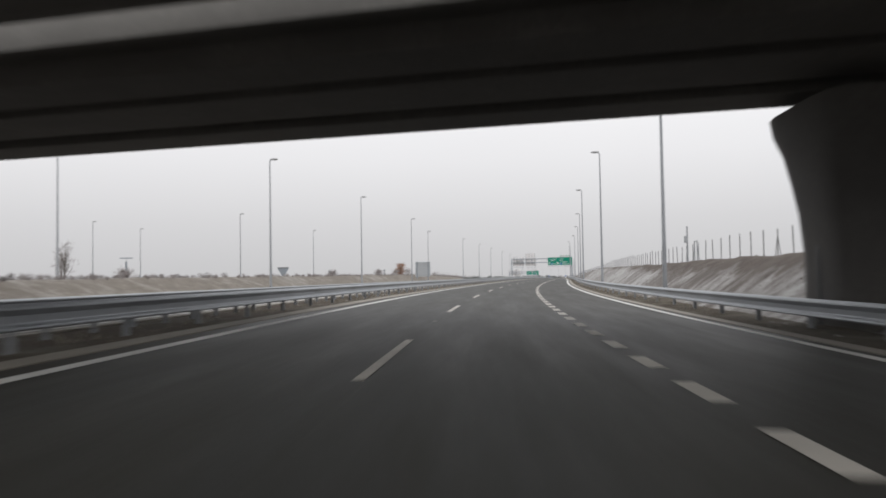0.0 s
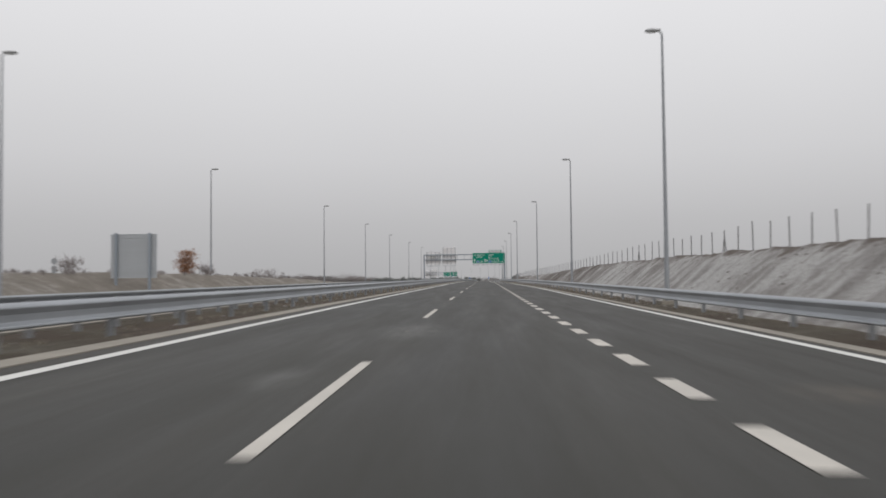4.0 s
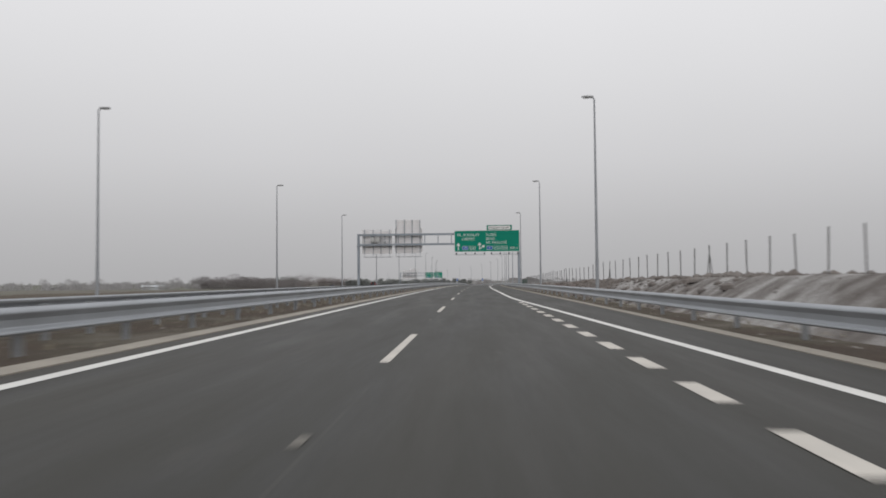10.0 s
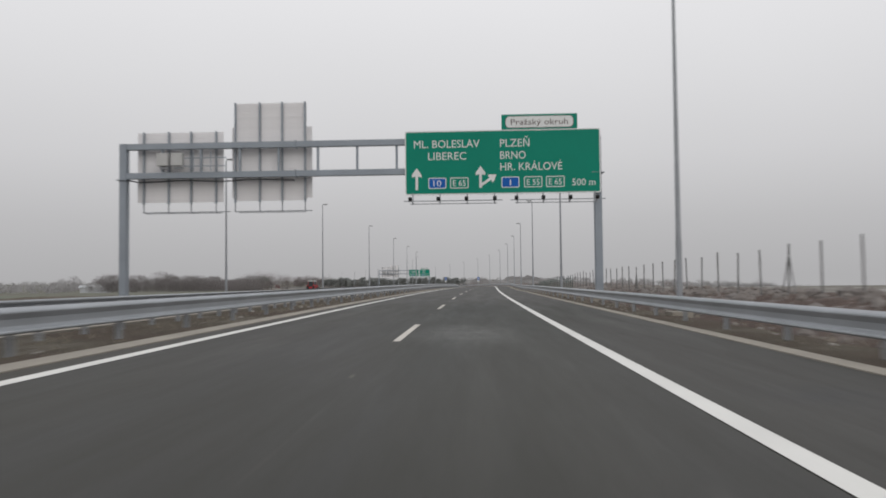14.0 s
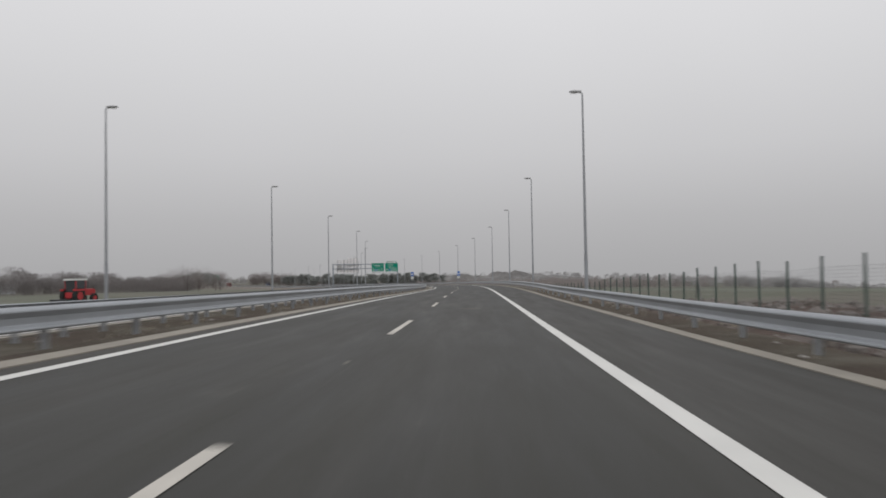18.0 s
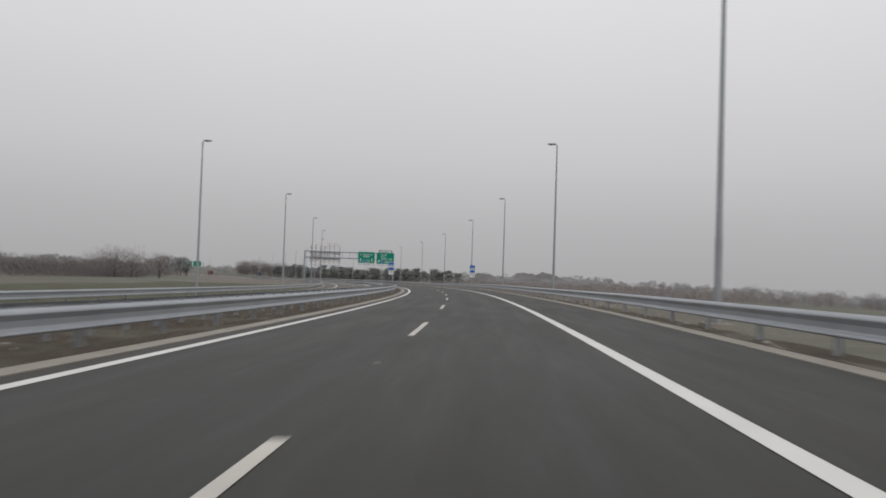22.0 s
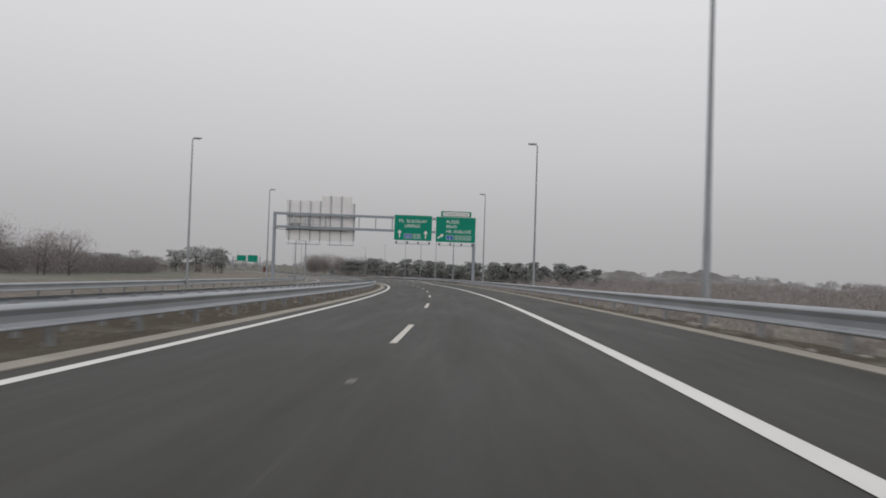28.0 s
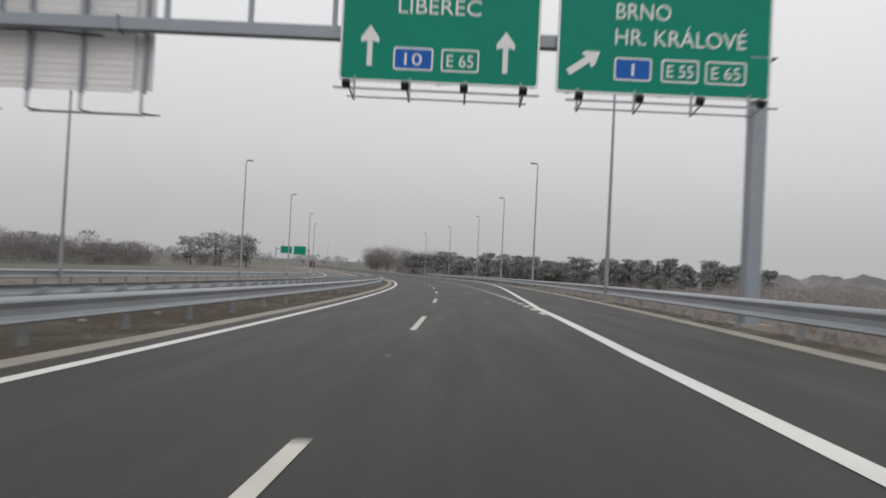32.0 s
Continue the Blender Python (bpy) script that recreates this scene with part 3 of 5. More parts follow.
ribbon("edge_line_right", S0, S1, lambda s: line_r(s) - 0.125, lambda s: line_r(s) + 0.125, 0.007, MARKING, label="solid white edge line", category="road marking")
ribbon("edge_line_opposite_inner", S0, S1, -10.15, -9.9, 0.007, MARKING, label="solid white edge line", category="road marking")
ribbon("edge_line_opposite_outer", S0, S1, -17.3, -17.05, 0.007, MARKING, label="solid white edge line", category="road marking")
divider = knots((515, 0.0), (538, -0.24), (560, -0.22), (590, -0.06), (625, 0.0))
for i in range(-5, 64):
    s = 18 * i + (11.46 if 26 <= i <= 35 else 11.06)
    d = ribbon("lane_dash", s, s + 6.0, lambda s: divider(s) - 0.075, lambda s: divider(s) + 0.075, 0.007, MARKING_WORN, 2.0, "", label="long white lane dash painted on asphalt", category="road marking")
    tagged(d, group="lane divider dashes")
    d = ribbon("lane_dash", 18 * i + 2.0, 18 * i + 8.0, -13.35, -13.2, 0.007, MARKING, 2.0, "", label="long white lane dash painted on asphalt", category="road marking")
    tagged(d, group="opposite lane divider dashes")
for i in range(-5, 64):
    s = 18 * i + 5.2
    w = 0.045 + 0.02 * math.sin(i * 2.3)
    d = ribbon("setting_out_spot", s, s + 0.34 + 0.12 * math.sin(i * 1.7), divider(s) - w, divider(s) + w, 0.007, MARKING_FADED, 2.0, "", label="small faded white setting-out spot on asphalt", category="road marking")
    tagged(d, group="setting-out spots")
merge_at = knots((-6, 6.87 - 6 * 3.03), (0, 6.87), (37, 118.96), (80, 250.07), (101, 250.07 + 21 * 3.049))
for i in range(-6, 101):
    s = merge_at(i)
    d = ribbon("merge_dash", s, s + 1.55, 3.77, 4.03, 0.007, MARKING_WORN, 2.0, "", label="short broad white merging-lane dash on asphalt", category="road marking")
    tagged(d, group="merging lane dashes")
for i in range(40):
    s = 883.0 + 3 * i
    d = ribbon("exit_dash", s, s + 1.55, 3.77, 4.03, 0.007, MARKING_WORN, 2.0, "", label="short broad white exit-lane dash on asphalt", category="road marking")
    tagged(d, group="exit lane dashes")

# ---- ground ----
bank_top = knots((-150, 1.8), (0, 1.85), (60, 2.0), (93, 1.98), (145, 2.35), (190, 2.45), (225, 2.08), (251, 1.66), (275, 1.42), (330, 1.05), (380, 0.55), (440, 0.35), (480, 0.0), (520, -0.3), (557, -1.1), (640, -2.2), (1300, -2.2))
mound = knots((-150, 1.3), (40, 1.45), (100, 1.6), (150, 1.65), (190, 1.7), (215, 1.35), (232, 1.2), (255, 0.55), (300, 0.05), (480, -0.35), (560, -0.8), (800, -0.7), (1300, -0.7))
fence_lat = knots((200, 16.0), (290, 13.6), (1300, 13.6))


def dip(s, lat):
    """Land falling away beyond the right verge."""
    w = min(1.0, max(0.0, (lat - 62) / 240)) * min(1.0, max(0.0, (s - 470) / 120)) * min(1.0, max(0.0, (1230 - s) / 130))
    return -3.5 * w * (1.5 - 0.5 * w)


def vale(x, y):
    """Broad shallow valley to the east, past the green field."""
    d = max(0.0, x - 150)
    return -0.045 * d * d / (d + 40) * min(1.0, max(0.0, (y - 620) / 150))


def rough(x, y, size, amp):
    return amp * noise.noise((x / size, y / size, 3.7))


def loft(name, s0, s1, step, profile, material, label, category):
    """Ground beside the road; profile(s) gives rows of lat and level."""
    n = round((s1 - s0) / step)
    vs, uv, k = [], [], 0
    for i in range(n + 1):
        s = s0 + (s1 - s0) * i / n
        row = profile(s)
        k = len(row)
        for q, h in row:
            vs.append(L(s, q, h))
            uv.append((q, s))
    fs = [(k * i + j, k * i + j + 1, k * (i + 1) + j + 1, k * (i + 1) + j) for i in range(n) for j in range(k - 1)]
    me = bpy.data.meshes.new(name)
    me.from_pydata(vs, [], fs)
    lay = me.uv_layers.new(name="UVMap")
    lay.data.foreach_set("uv", [c for loop in me.loops for c in uv[loop.vertex_index]])
    me.materials.append(material)
    me.polygons.foreach_set("use_smooth", [True] * len(me.polygons))
    return tagged(new(name, me), label, category, "", "structure")


bank_lumps = knots((200, 1.0), (225, 0.5), (330, 0.6), (360, 1.0))


def bank_profile(s):
    e = edge_r(s) + 0.42
    z0 = verge(s, e)
    foot = rail_r(s) + 1.6
    top, crest = bank_top(s), fence_lat(s) - 1.4
    zf = z0 - 0.12 if top > -0.6 else z0 - 0.25
    rows = [(e, z0 - 0.03), (e + 0.45, z0 - 0.02 + rough(s, 1, 1.3, 0.03)), (rail_r(s) + 0.4, z0 - 0.05 + rough(s, 5, 1.1, 0.04)), (foot, zf)]
    for i in range(1, 15):
        w = i / 14
        q = foot + (crest - foot) * w
        h = zf + (top - zf) * (w * w * (3 - 2 * w) * 0.35 + w * 0.65)
        lump = (rough(s, q * 0.7, 4.5, 0.16) + rough(s * 1.2, q * 0.55, 1.7, 0.06)) * min(1, 3 * w) + rough(s, q, 0.8, 0.04 + 0.10 * w ** 4) * min(1, 2 * w)
        rows.append((q, h + lump * bank_lumps(s)))
    for i in range(1, 9):
        q = crest + 1.1 * i * (1 + 0.28 * i)
        rows.append((q, top + (rough(s, q, 1.6, 0.22) + rough(s, q, 9.0, 0.2)) * bank_lumps(s) - (0.25 if i == 8 else 0)))
    rows.append((62.0, top - 0.25))
    return rows


def median_profile(s):
    a, b = along(FALL, s) * -5.13, opp(s, -8.87)
    return [(-8.87, b - 0.03), (-8.2, b - 0.02 + rough(s, 2, 1.0, 0.04)), (-7.0, (a + b) / 2 - 0.1 + rough(s, 9, 1.4, 0.06)), (-6.0, a - 0.03 + rough(s, 4, 1.1, 0.04)), (-5.13, a - 0.03)]


def left_profile(s):
    z0, top = opp(s, -20.4), mound(s)
    rows = [(-62.0, top - 0.25)]
    for i in range(12, -1, -1):
        q = -26.0 - 1.0 * i * (1 + 0.14 * i)
        rows.append((q, top + rough(s, q, 2.4, 0.12) + rough(s, q, 11.0, 0.22) - (0.25 if i == 12 else 0)))
    for i in range(9, 0, -1):
        w = i / 10
        q = -21.6 - 4.4 * w
        rows.append((q, z0 - 0.1 + (top - z0 + 0.1) * w + rough(s, q, 2.4, 0.12) * w + rough(s, q, 0.9, 0.05)))
    rows += [(-21.4, z0 - 0.1), (-20.4, z0 - 0.03)]
    return rows


loft("earth_bank", S0, 345, 0.8, bank_profile, BANK_SOIL, "brown earth cutting bank streaked with hoar frost", "earth bank")
loft("earth_berm", 345, 560, 0.9, lambda s: bank_profile(s)[:21], BERM, "low dark rough earth berm beside the road", "earth bank")
loft("frosted_field_edge", 345, 492, 2.0, lambda s: bank_profile(s)[20:], FROST_FIELD, "pale frosted field edge behind the berm", "field")
loft("green_field_edge", 492, 720, 2.0, lambda s: bank_profile(s)[20:], FIELD, "green winter field edge behind the fence", "field")
loft("earth_verge", 560, S1, 1.6, lambda s: bank_profile(s)[:21], SCRUB_SOIL, "brown earth verge and embankment slope with dry grass", "verge")
loft("scrub_ground", 720, S1, 2.0, lambda s: bank_profile(s)[20:], SCRUB_SOIL, "pale rimed soil under the scrub", "field")
loft("median_strip", S0, S1, 1.5, median_profile, VERGE, "brown bare earth median between the guard rails", "median")
loft("sandy_mound", S0, 330, 1.2, left_profile, SAND, "low sandy earth mound beside the opposite carriageway", "earth mound")
loft("field_margin", 330, 515, 2.5, left_profile, VERGE, "dark earth margin between road and field", "verge")
loft("grass_margin", 515, 790, 2.5, left_profile, MARGIN, "dull green winter grass between road and field", "verge")
loft("sandy_margin", 790, S1, 2.5, left_profile, SCRUB_SOIL, "pale bare earth between road and hedge", "verge")
loft("verge_under_rail", S0, S1, 1.5, lambda s: [(edge_r(s) + 0.4, verge(s, edge_r(s) + 0.5) - 0.02), (edge_r(s) + 0.9, verge(s, edge_r(s)) - 0.005 + rough(s, 1, 1.3, 0.03)),
                                                      (rail_r(s) + (1.0 if s < 560 else 0.5), verge(s, edge_r(s) + 0.5) + rough(s, 5, 1.1, 0.04)), (rail_r(s) + (1.9 if s < 560 else 1.2), verge(s, edge_r(s) + 0.5) - 0.2)],
     VERGE, "brown earth verge under the guard rail", "verge")

# one wide sheet to the horizon, sunk under the road's own strips
gx = np.unique(np.concatenate([np.linspace(-4200, -620, 16), np.arange(-600, 601, 15.0), np.linspace(620, 4200, 16)]))
gy = np.unique(np.concatenate([np.linspace(-4000, -240, 14), np.arange(-220, 1701, 15.0), np.linspace(1730, 4800, 16)]))
gv, guv = [], []
for y in gy:
    d2 = (CX[None, ::5] - gx[:, None]) ** 2 + (CY[None, ::5] - y) ** 2
    near = np.argmin(d2, 1) * 5
    for x, j in zip(gx, near):
        dx, dy = x - CX[j], y - CY[j]
        lat = dx * math.cos(PSI[j]) + dy * math.sin(PSI[j])
        dist = math.hypot(dx, dy)
        s = SS[j]
        off = bank_top(s) if lat > 0 else mound(s)
        far = min(1.0, max(0.0, (dist - 60) / 500))
        z = CZ[j] + off * (1 - far) - 1.5 * far - 5.0 * max(0.0, 1 - dist / 52) + rough(x, y, 60.0, 0.4) * min(1, dist / 80) + dip(s, lat) + vale(x, y)
        gv.append((x, y, z))
        guv.append((x, y))
nx = len(gx)
gf = [(i * nx + j, i * nx + j + 1, (i + 1) * nx + j + 1, (i + 1) * nx + j) for i in range(len(gy) - 1) for j in range(nx - 1)]
gm = bpy.data.meshes.new("ground")
gm.from_pydata(gv, [], gf)
lay = gm.uv_layers.new(name="UVMap")
lay.data.foreach_set("uv", [c for loop in gm.loops for c in guv[loop.vertex_index]])
gm.materials.append(FIELD)
gm.polygons.foreach_set("use_smooth", [True] * len(gm.polygons))
tagged(new("ground", gm), "flat winter field of frosted soil and thin green crop", "field", "", "structure")

# ---- guard rails ----
# corrugated beam, 4 m long, its face towards -x
WAVE = [(0.03, 0.335), (0.0, 0.338), (-0.045, 0.352), (-0.062, 0.372), (-0.060, 0.392), (-0.048, 0.412), (0.010, 0.452), (0.019, 0.475), (0.010, 0.59), (-0.046, 0.672), (-0.057, 0.69), (-0.056, 0.712), (-0.035, 0.744), (0.005, 0.778), (0.03, 0.784)]


def beam_mesh(flip):
    sh = Shape()
    k = len(WAVE)
    rows = [[(flip * x, y, z) for x, z in WAVE] + [(flip * (x + 0.008), y, z) for x, z in reversed(WAVE)] for y in (0.0, 4.02)]
    fs = [(i, (i + 1) % (2 * k), 2 * k + (i + 1) % (2 * k), 2 * k + i) for i in range(2 * k)]
    sh.add(rows[0] + rows[1], fs)
    sh.add(rows[0], [(i, 2 * k - 1 - i, 2 * k - 2 - i, i + 1) for i in range(k - 1)])
    sh.add(rows[1], [(i + 1, 2 * k - 2 - i, 2 * k - 1 - i, i) for i in range(k - 1)])
    return sh.mesh("beam", BEAM)


def post_mesh(flip):
    sh = Shape()
    x0, x1 = sorted((flip * 0.13, flip * 0.25))
    sh.box(x0, -0.006, -0.5, x1, 0.006, 0.74)
    sh.box(x0, -0.05, -0.5, x0 + 0.012, 0.05, 0.74)
    sh.box(x1 - 0.012, -0.05, -0.5, x1, 0.05, 0.74)
    return sh.mesh("post", POST)


def spacer_mesh(flip):
    sh = Shape()
    x0, x1 = sorted((flip * 0.035, flip * 0.135))
    sh.box(x0, -0.06, 0.50, x1, 0.06, 0.66, None, 0.015)
    return sh.mesh("spacer", POST)


RAIL_KIT = {f: (beam_mesh(f), post_mesh(f), spacer_mesh(f)) for f in (1, -1)}


def rail(lat, flip, s0, s1, label, group, spacing=2.0, length=48.0):
    fn = lat if callable(lat) else lambda s: lat
    beam, post, spacer = RAIL_KIT[flip]
    s = s0
    while s < s1 - 0.1:
        root = thing("guard_rail", label, "guard rail", group, at(s, fn(s)))
        inv = root.matrix_basis.inverted()
        for i in range(int(length / 4)):
            a, b = P(s + 4 * i, fn(s + 4 * i)), P(s + 4 * i + 4, fn(s + 4 * i + 4))
            d = b - a
            rot = pose(0, 0, 0, 0, 0, math.degrees(math.atan2(-d.x, d.y))) @ pose(0, 0, 0, math.degrees(math.atan2(d.z, d.to_2d().length)))
            o = part("beam", beam, None, root)
            o.matrix_basis = inv @ Matrix.Translation(a) @ rot
            k = 0.0
            while k < 4.0:
                q = P(s + 4 * i + k, fn(s + 4 * i + k))
                turned = Matrix.Translation(q) @ pose(0, 0, 0, 0, 0, turn(s + 4 * i + k))
                o = part("post", post, None, root)
                o.matrix_basis = inv @ turned
                if flip > 0 and s < 940:
                    o = part("spacer", spacer, None, root)
                    o.matrix_basis = inv @ turned
                k += spacing
        s += length


# the face of flip=1 looks towards -x
rail(rail_r, 1, -22.0, 1080.0, "galvanised steel crash barrier with corrugated beam on steel posts", "outer guard rail sections", 4.0)
rail(RAIL_L, -1, -22.0, 1080.0, "galvanised steel crash barrier with corrugated beam on steel posts", "median guard rail sections", 4.0)
rail(RAIL_M, 1, -22.0, 1080.0, "galvanised steel crash barrier facing the opposite carriageway", "median guard rail sections", 2.0)
rail(-20.7, -1, -22.0, 1080.0, "galvanised steel crash barrier beyond the opposite carriageway", "opposite guard rail sections", 4.0)

# ---- street lamps ----
def left_level(s, q):
    rows = left_profile(s)
    return float(np.interp(q, [r[0] for r in rows], [r[1] for r in rows]))


def lamp(m, foot=0.0):
    root = thing("street_lamp", "tall tapered galvanised street lamp with single flat head", "street lamp", "motorway lamps", m)
    base = Shape().box(-0.42, -0.5, foot - 0.6, 0.36, 0.5, foot + 0.02, None, 0.06)
    for a in range(4):
        c, s = math.cos(a * math.pi / 2 + 0.78) * 0.2, math.sin(a * math.pi / 2 + 0.78) * 0.2
        base.tube((c, s, foot + 0.01), (c, s, foot + 0.1), 0.022, 0.022, 6)
    part("base_plate", base, CONCRETE, root, "concrete foot with bolts")
    pole = Shape().tube((0, 0, foot), (0, 0, 2.6), 0.115, 0.108, 10).tube((0, 0, 2.6), (0, 0, 12.42), 0.098, 0.052, 10)
    part("pole", pole, STEEL, root)
    part("service_door", Shape().box(-0.05, -0.12, 0.7, 0.05, -0.105, 1.2, None, 0.01), POST, root)
    arm, last = Shape(), Vector((0, 0, 12.40))
    for i in range(1, 6):
        w = i / 5
        nxt = Vector((-0.16 * w, 0, 12.40 + 0.16 * math.sin(w * 1.5)))
        arm.tube(last, nxt, 0.045, 0.042, 8)
        last = nxt
    part("arm", arm, STEEL, root)
    head = Shape()
    head.ball((-0.44, 0, 12.58), 0.38, 0.16, 0.085, 12, 6)
    head.box(-0.20, -0.07, 12.51, -0.06, 0.07, 12.63, None, 0.02)
    part("lamp_head", head, HEAD, root, "flat grey lamp housing")
    part("lamp_glass", Shape().ball((-0.47, 0, 12.525), 0.27, 0.13, 0.05, 12, 5), GLASS, root)
    return root


RIGHT_LAMPS = [42, 75.6, 108.5, 150.3, 190.5, 233.5, 275, 318.3, 360, 402, 443.5, 485, 527.4, 569, 611, 651.8, 694.2, 731.6, 774.6, 817.4, 858.0, 897, 936, 972, 1010, 1050, 1090]
LEFT_LAMPS = [33, 73, 108.5, 151.2, 193, 235.5, 277.5, 319, 360.5, 402, 443.7, 485.4, 528.3, 571, 613, 653.5, 695, 737.3, 776.4, 819.4, 859.5, 900, 942, 979, 1020, 1060]
right_lat = knots((75, 9.9), (108, 9.6), (150, 10.2), (191, 10.3), (233, 9.85), (275, 8.6), (318, 9.0), (443, 9.0), (527, 8.7), (694, 8.7), (731, 8.3), (775, 8.35), (817, 8.75), (900, 8.6), (960, 10.9), (1010, 12.9))
left_lat = knots((74, -20.9), (108, -20.8), (151, -22.0), (193, -26.3), (235, -23.3), (319, -22.9), (360, -21.8), (402, -21.4), (528, -21.4), (613, -22.0), (653, -21.2), (737, -21.4), (776, -21.0), (817, -20.6), (1100, -20.5))
FIRST = lamp(level(150.3, right_lat(150.3), 0.0))
for s in RIGHT_LAMPS:
    if s != 150.3:
        copy_thing(FIRST, level(s, right_lat(s), max(0.0, along(FALL, s) * right_lat(s))))
LOW = {}
for s in LEFT_LAMPS:
    m, foot = level(s, left_lat(s), 0.0, 180), round(left_level(s, left_lat(s)) * 4) / 4
    if foot in LOW:
        copy_thing(LOW[foot], m)
    else:
        LOW[foot] = lamp(m, foot)
for s, lat in ((136, -79.4), (157.5, -82.5), (65, -37.0), (129, -47.4), (177.6, -50.7)):
    copy_thing(FIRST, level(s, lat, 0.0, 170))
for x, y in ((-222, 1262), (-232, 1228), (-262, 1330), (-205, 1300)):
    copy_thing(FIRST, pose(x, y, -6.6, 0, 0, 200))

# ---- overhead sign gantries ----
def lettering(body, material, parent, x0, x1, z, cap, y, name="lettering"):
    """Words in the built-in font, from x0 to x1 with capitals of the given height."""
    cu = bpy.data.curves.new("words", "FONT")
    cu.body, cu.size, cu.extrude, cu.resolution_u = body, cap / 0.73, 0.004, 3
    tmp = new("words", cu)
    me = bpy.data.meshes.new_from_object(tmp.evaluated_get(bpy.context.evaluated_depsgraph_get()))
    bpy.data.objects.remove(tmp)
    bpy.data.curves.remove(cu)
    co = np.empty(len(me.vertices) * 3)
    me.vertices.foreach_get("co", co)
    co = co.reshape(-1, 3)
    lo, hi = co[:, 0].min(), co[:, 0].max()
    co[:, 0] = x0 + (co[:, 0] - lo) * (x1 - x0) / (hi - lo)
    out = np.stack([co[:, 0], y - co[:, 2], z + co[:, 1]], 1)
    me.vertices.foreach_set("co", out.ravel())
    # one mesh a word: cut at the widest gaps between letters
    count = len(body.split())
    owner = list(range(len(out)))

    def find(i):
        while owner[i] != i:
            owner[i] = owner[owner[i]]
            i = owner[i]
        return i

    for e in me.edges:
        owner[find(e.vertices[0])] = find(e.vertices[1])
    groups = collections.defaultdict(list)
    for i in range(len(out)):
        groups[find(i)].append(out[i, 0])
    spans = sorted((min(g), max(g)) for g in groups.values())
    gaps, reach = [], spans[0][1]
    for lo_, hi_ in spans[1:]:
        gaps.append((lo_ - reach, (lo_ + reach) / 2))
        reach = max(reach, hi_)
    cuts = sorted(g[1] for g in sorted(gaps)[len(gaps) - count + 1:]) if count > 1 else []
    polys = collections.defaultdict(list)
    for p in me.polygons:
        x = np.mean([out[i, 0] for i in p.vertices])
        polys[sum(x > q for q in cuts)].append(tuple(p.vertices))
    for faces in polys.values():
        used = sorted({i for f in faces for i in f})
        index = {v: k for k, v in enumerate(used)}
        part(name, Shape().add([out[i] for i in used], [tuple(index[i] for i in f) for f in faces]), material, parent)
    bpy.data.meshes.remove(me)


def rounded(x0, z0, x1, z1, r, n=4):
    pts = []
    for cx, cz, a0 in ((x1 - r, z1 - r, 0), (x0 + r, z1 - r, 90), (x0 + r, z0 + r, 180), (x1 - r, z0 + r, 270)):
        for i in range(n + 1):
            a = radians(a0 + 90 * i / n)
            pts.append((cx + r * math.cos(a), cz + r * math.sin(a)))
    return pts[::-1]


def sign_panel(parent, x0, z0, x1, z1, y, name="sign_panel"):
    board = part(name, Shape().plate(rounded(x0, z0, x1, z1, 0.12), y, y + 0.06), GREEN, parent, "green motorway direction sign with white rim")
    rim = Shape()
    out, inn = rounded(x0, z0, x1, z1, 0.12), rounded(x0 + 0.07, z0 + 0.07, x1 - 0.07, z1 - 0.07, 0.10)
    n = len(out)
    rim.add([(x, y - 0.006, z) for x, z in out] + [(x, y - 0.006, z) for x, z in inn], [(i, (i + 1) % n, n + (i + 1) % n, n + i) for i in range(n)])
    part("rim", rim, SIGN_WHITE, board)
    w = x1 - x0
    for i in range(max(2, round(w / 2.2))):
        x = x0 + 0.4 + (w - 0.8) * i / max(1, round(w / 2.2) - 1)
        part("stiffener", Shape().box(x - 0.06, y + 0.06, z0, x + 0.06, y + 0.2, z1), POST, board)
    return board


def route_box(board, x0, x1, z0, z1, y, words, blue):
    f = Shape().plate(rounded(x0, z0, x1, z1, 0.09), y - 0.012, y - 0.004)
    part("route_frame", f, SIGN_WHITE, board)
    g = Shape().plate(rounded(x0 + 0.055, z0 + 0.055, x1 - 0.055, z1 - 0.055, 0.06), y - 0.018, y - 0.012)
    part("route_field", g, SIGN_BLUE if blue else GREEN, board)
    w, cap = x1 - x0, (z1 - z0) * 0.56
    pad = w * (0.28 if len(words) == 2 else 0.15) if len(words) > 1 else (w - cap * 0.20) / 2
    lettering(words, SIGN_WHITE, board, x0 + pad, x1 - pad, z0 + (z1 - z0) * 0.22, cap, y - 0.022, "route_number")


def arrow(board, x, z0, z1, y, slant=0.0, w=0.17):
    """A straight arrow from z0 to z1, leaning to the right by slant degrees."""
    hgt = z1 - z0
    hw = hgt * 0.22
    pts = [(-w / 2, 0), (-w / 2, hgt * 0.62), (-hw, hgt * 0.62 - 0.06), (-hw, hgt * 0.70), (0, hgt), (hw, hgt * 0.70), (hw, hgt * 0.62 - 0.06), (w / 2, hgt * 0.62), (w / 2, 0)]
    a = radians(slant)
    pts = [(x + px * math.cos(a) + pz * math.sin(a), z0 - px * math.sin(a) + pz * math.cos(a)) for px, pz in pts]
    part("arrow", Shape().plate(pts, y - 0.012, y - 0.004), SIGN_WHITE, board)


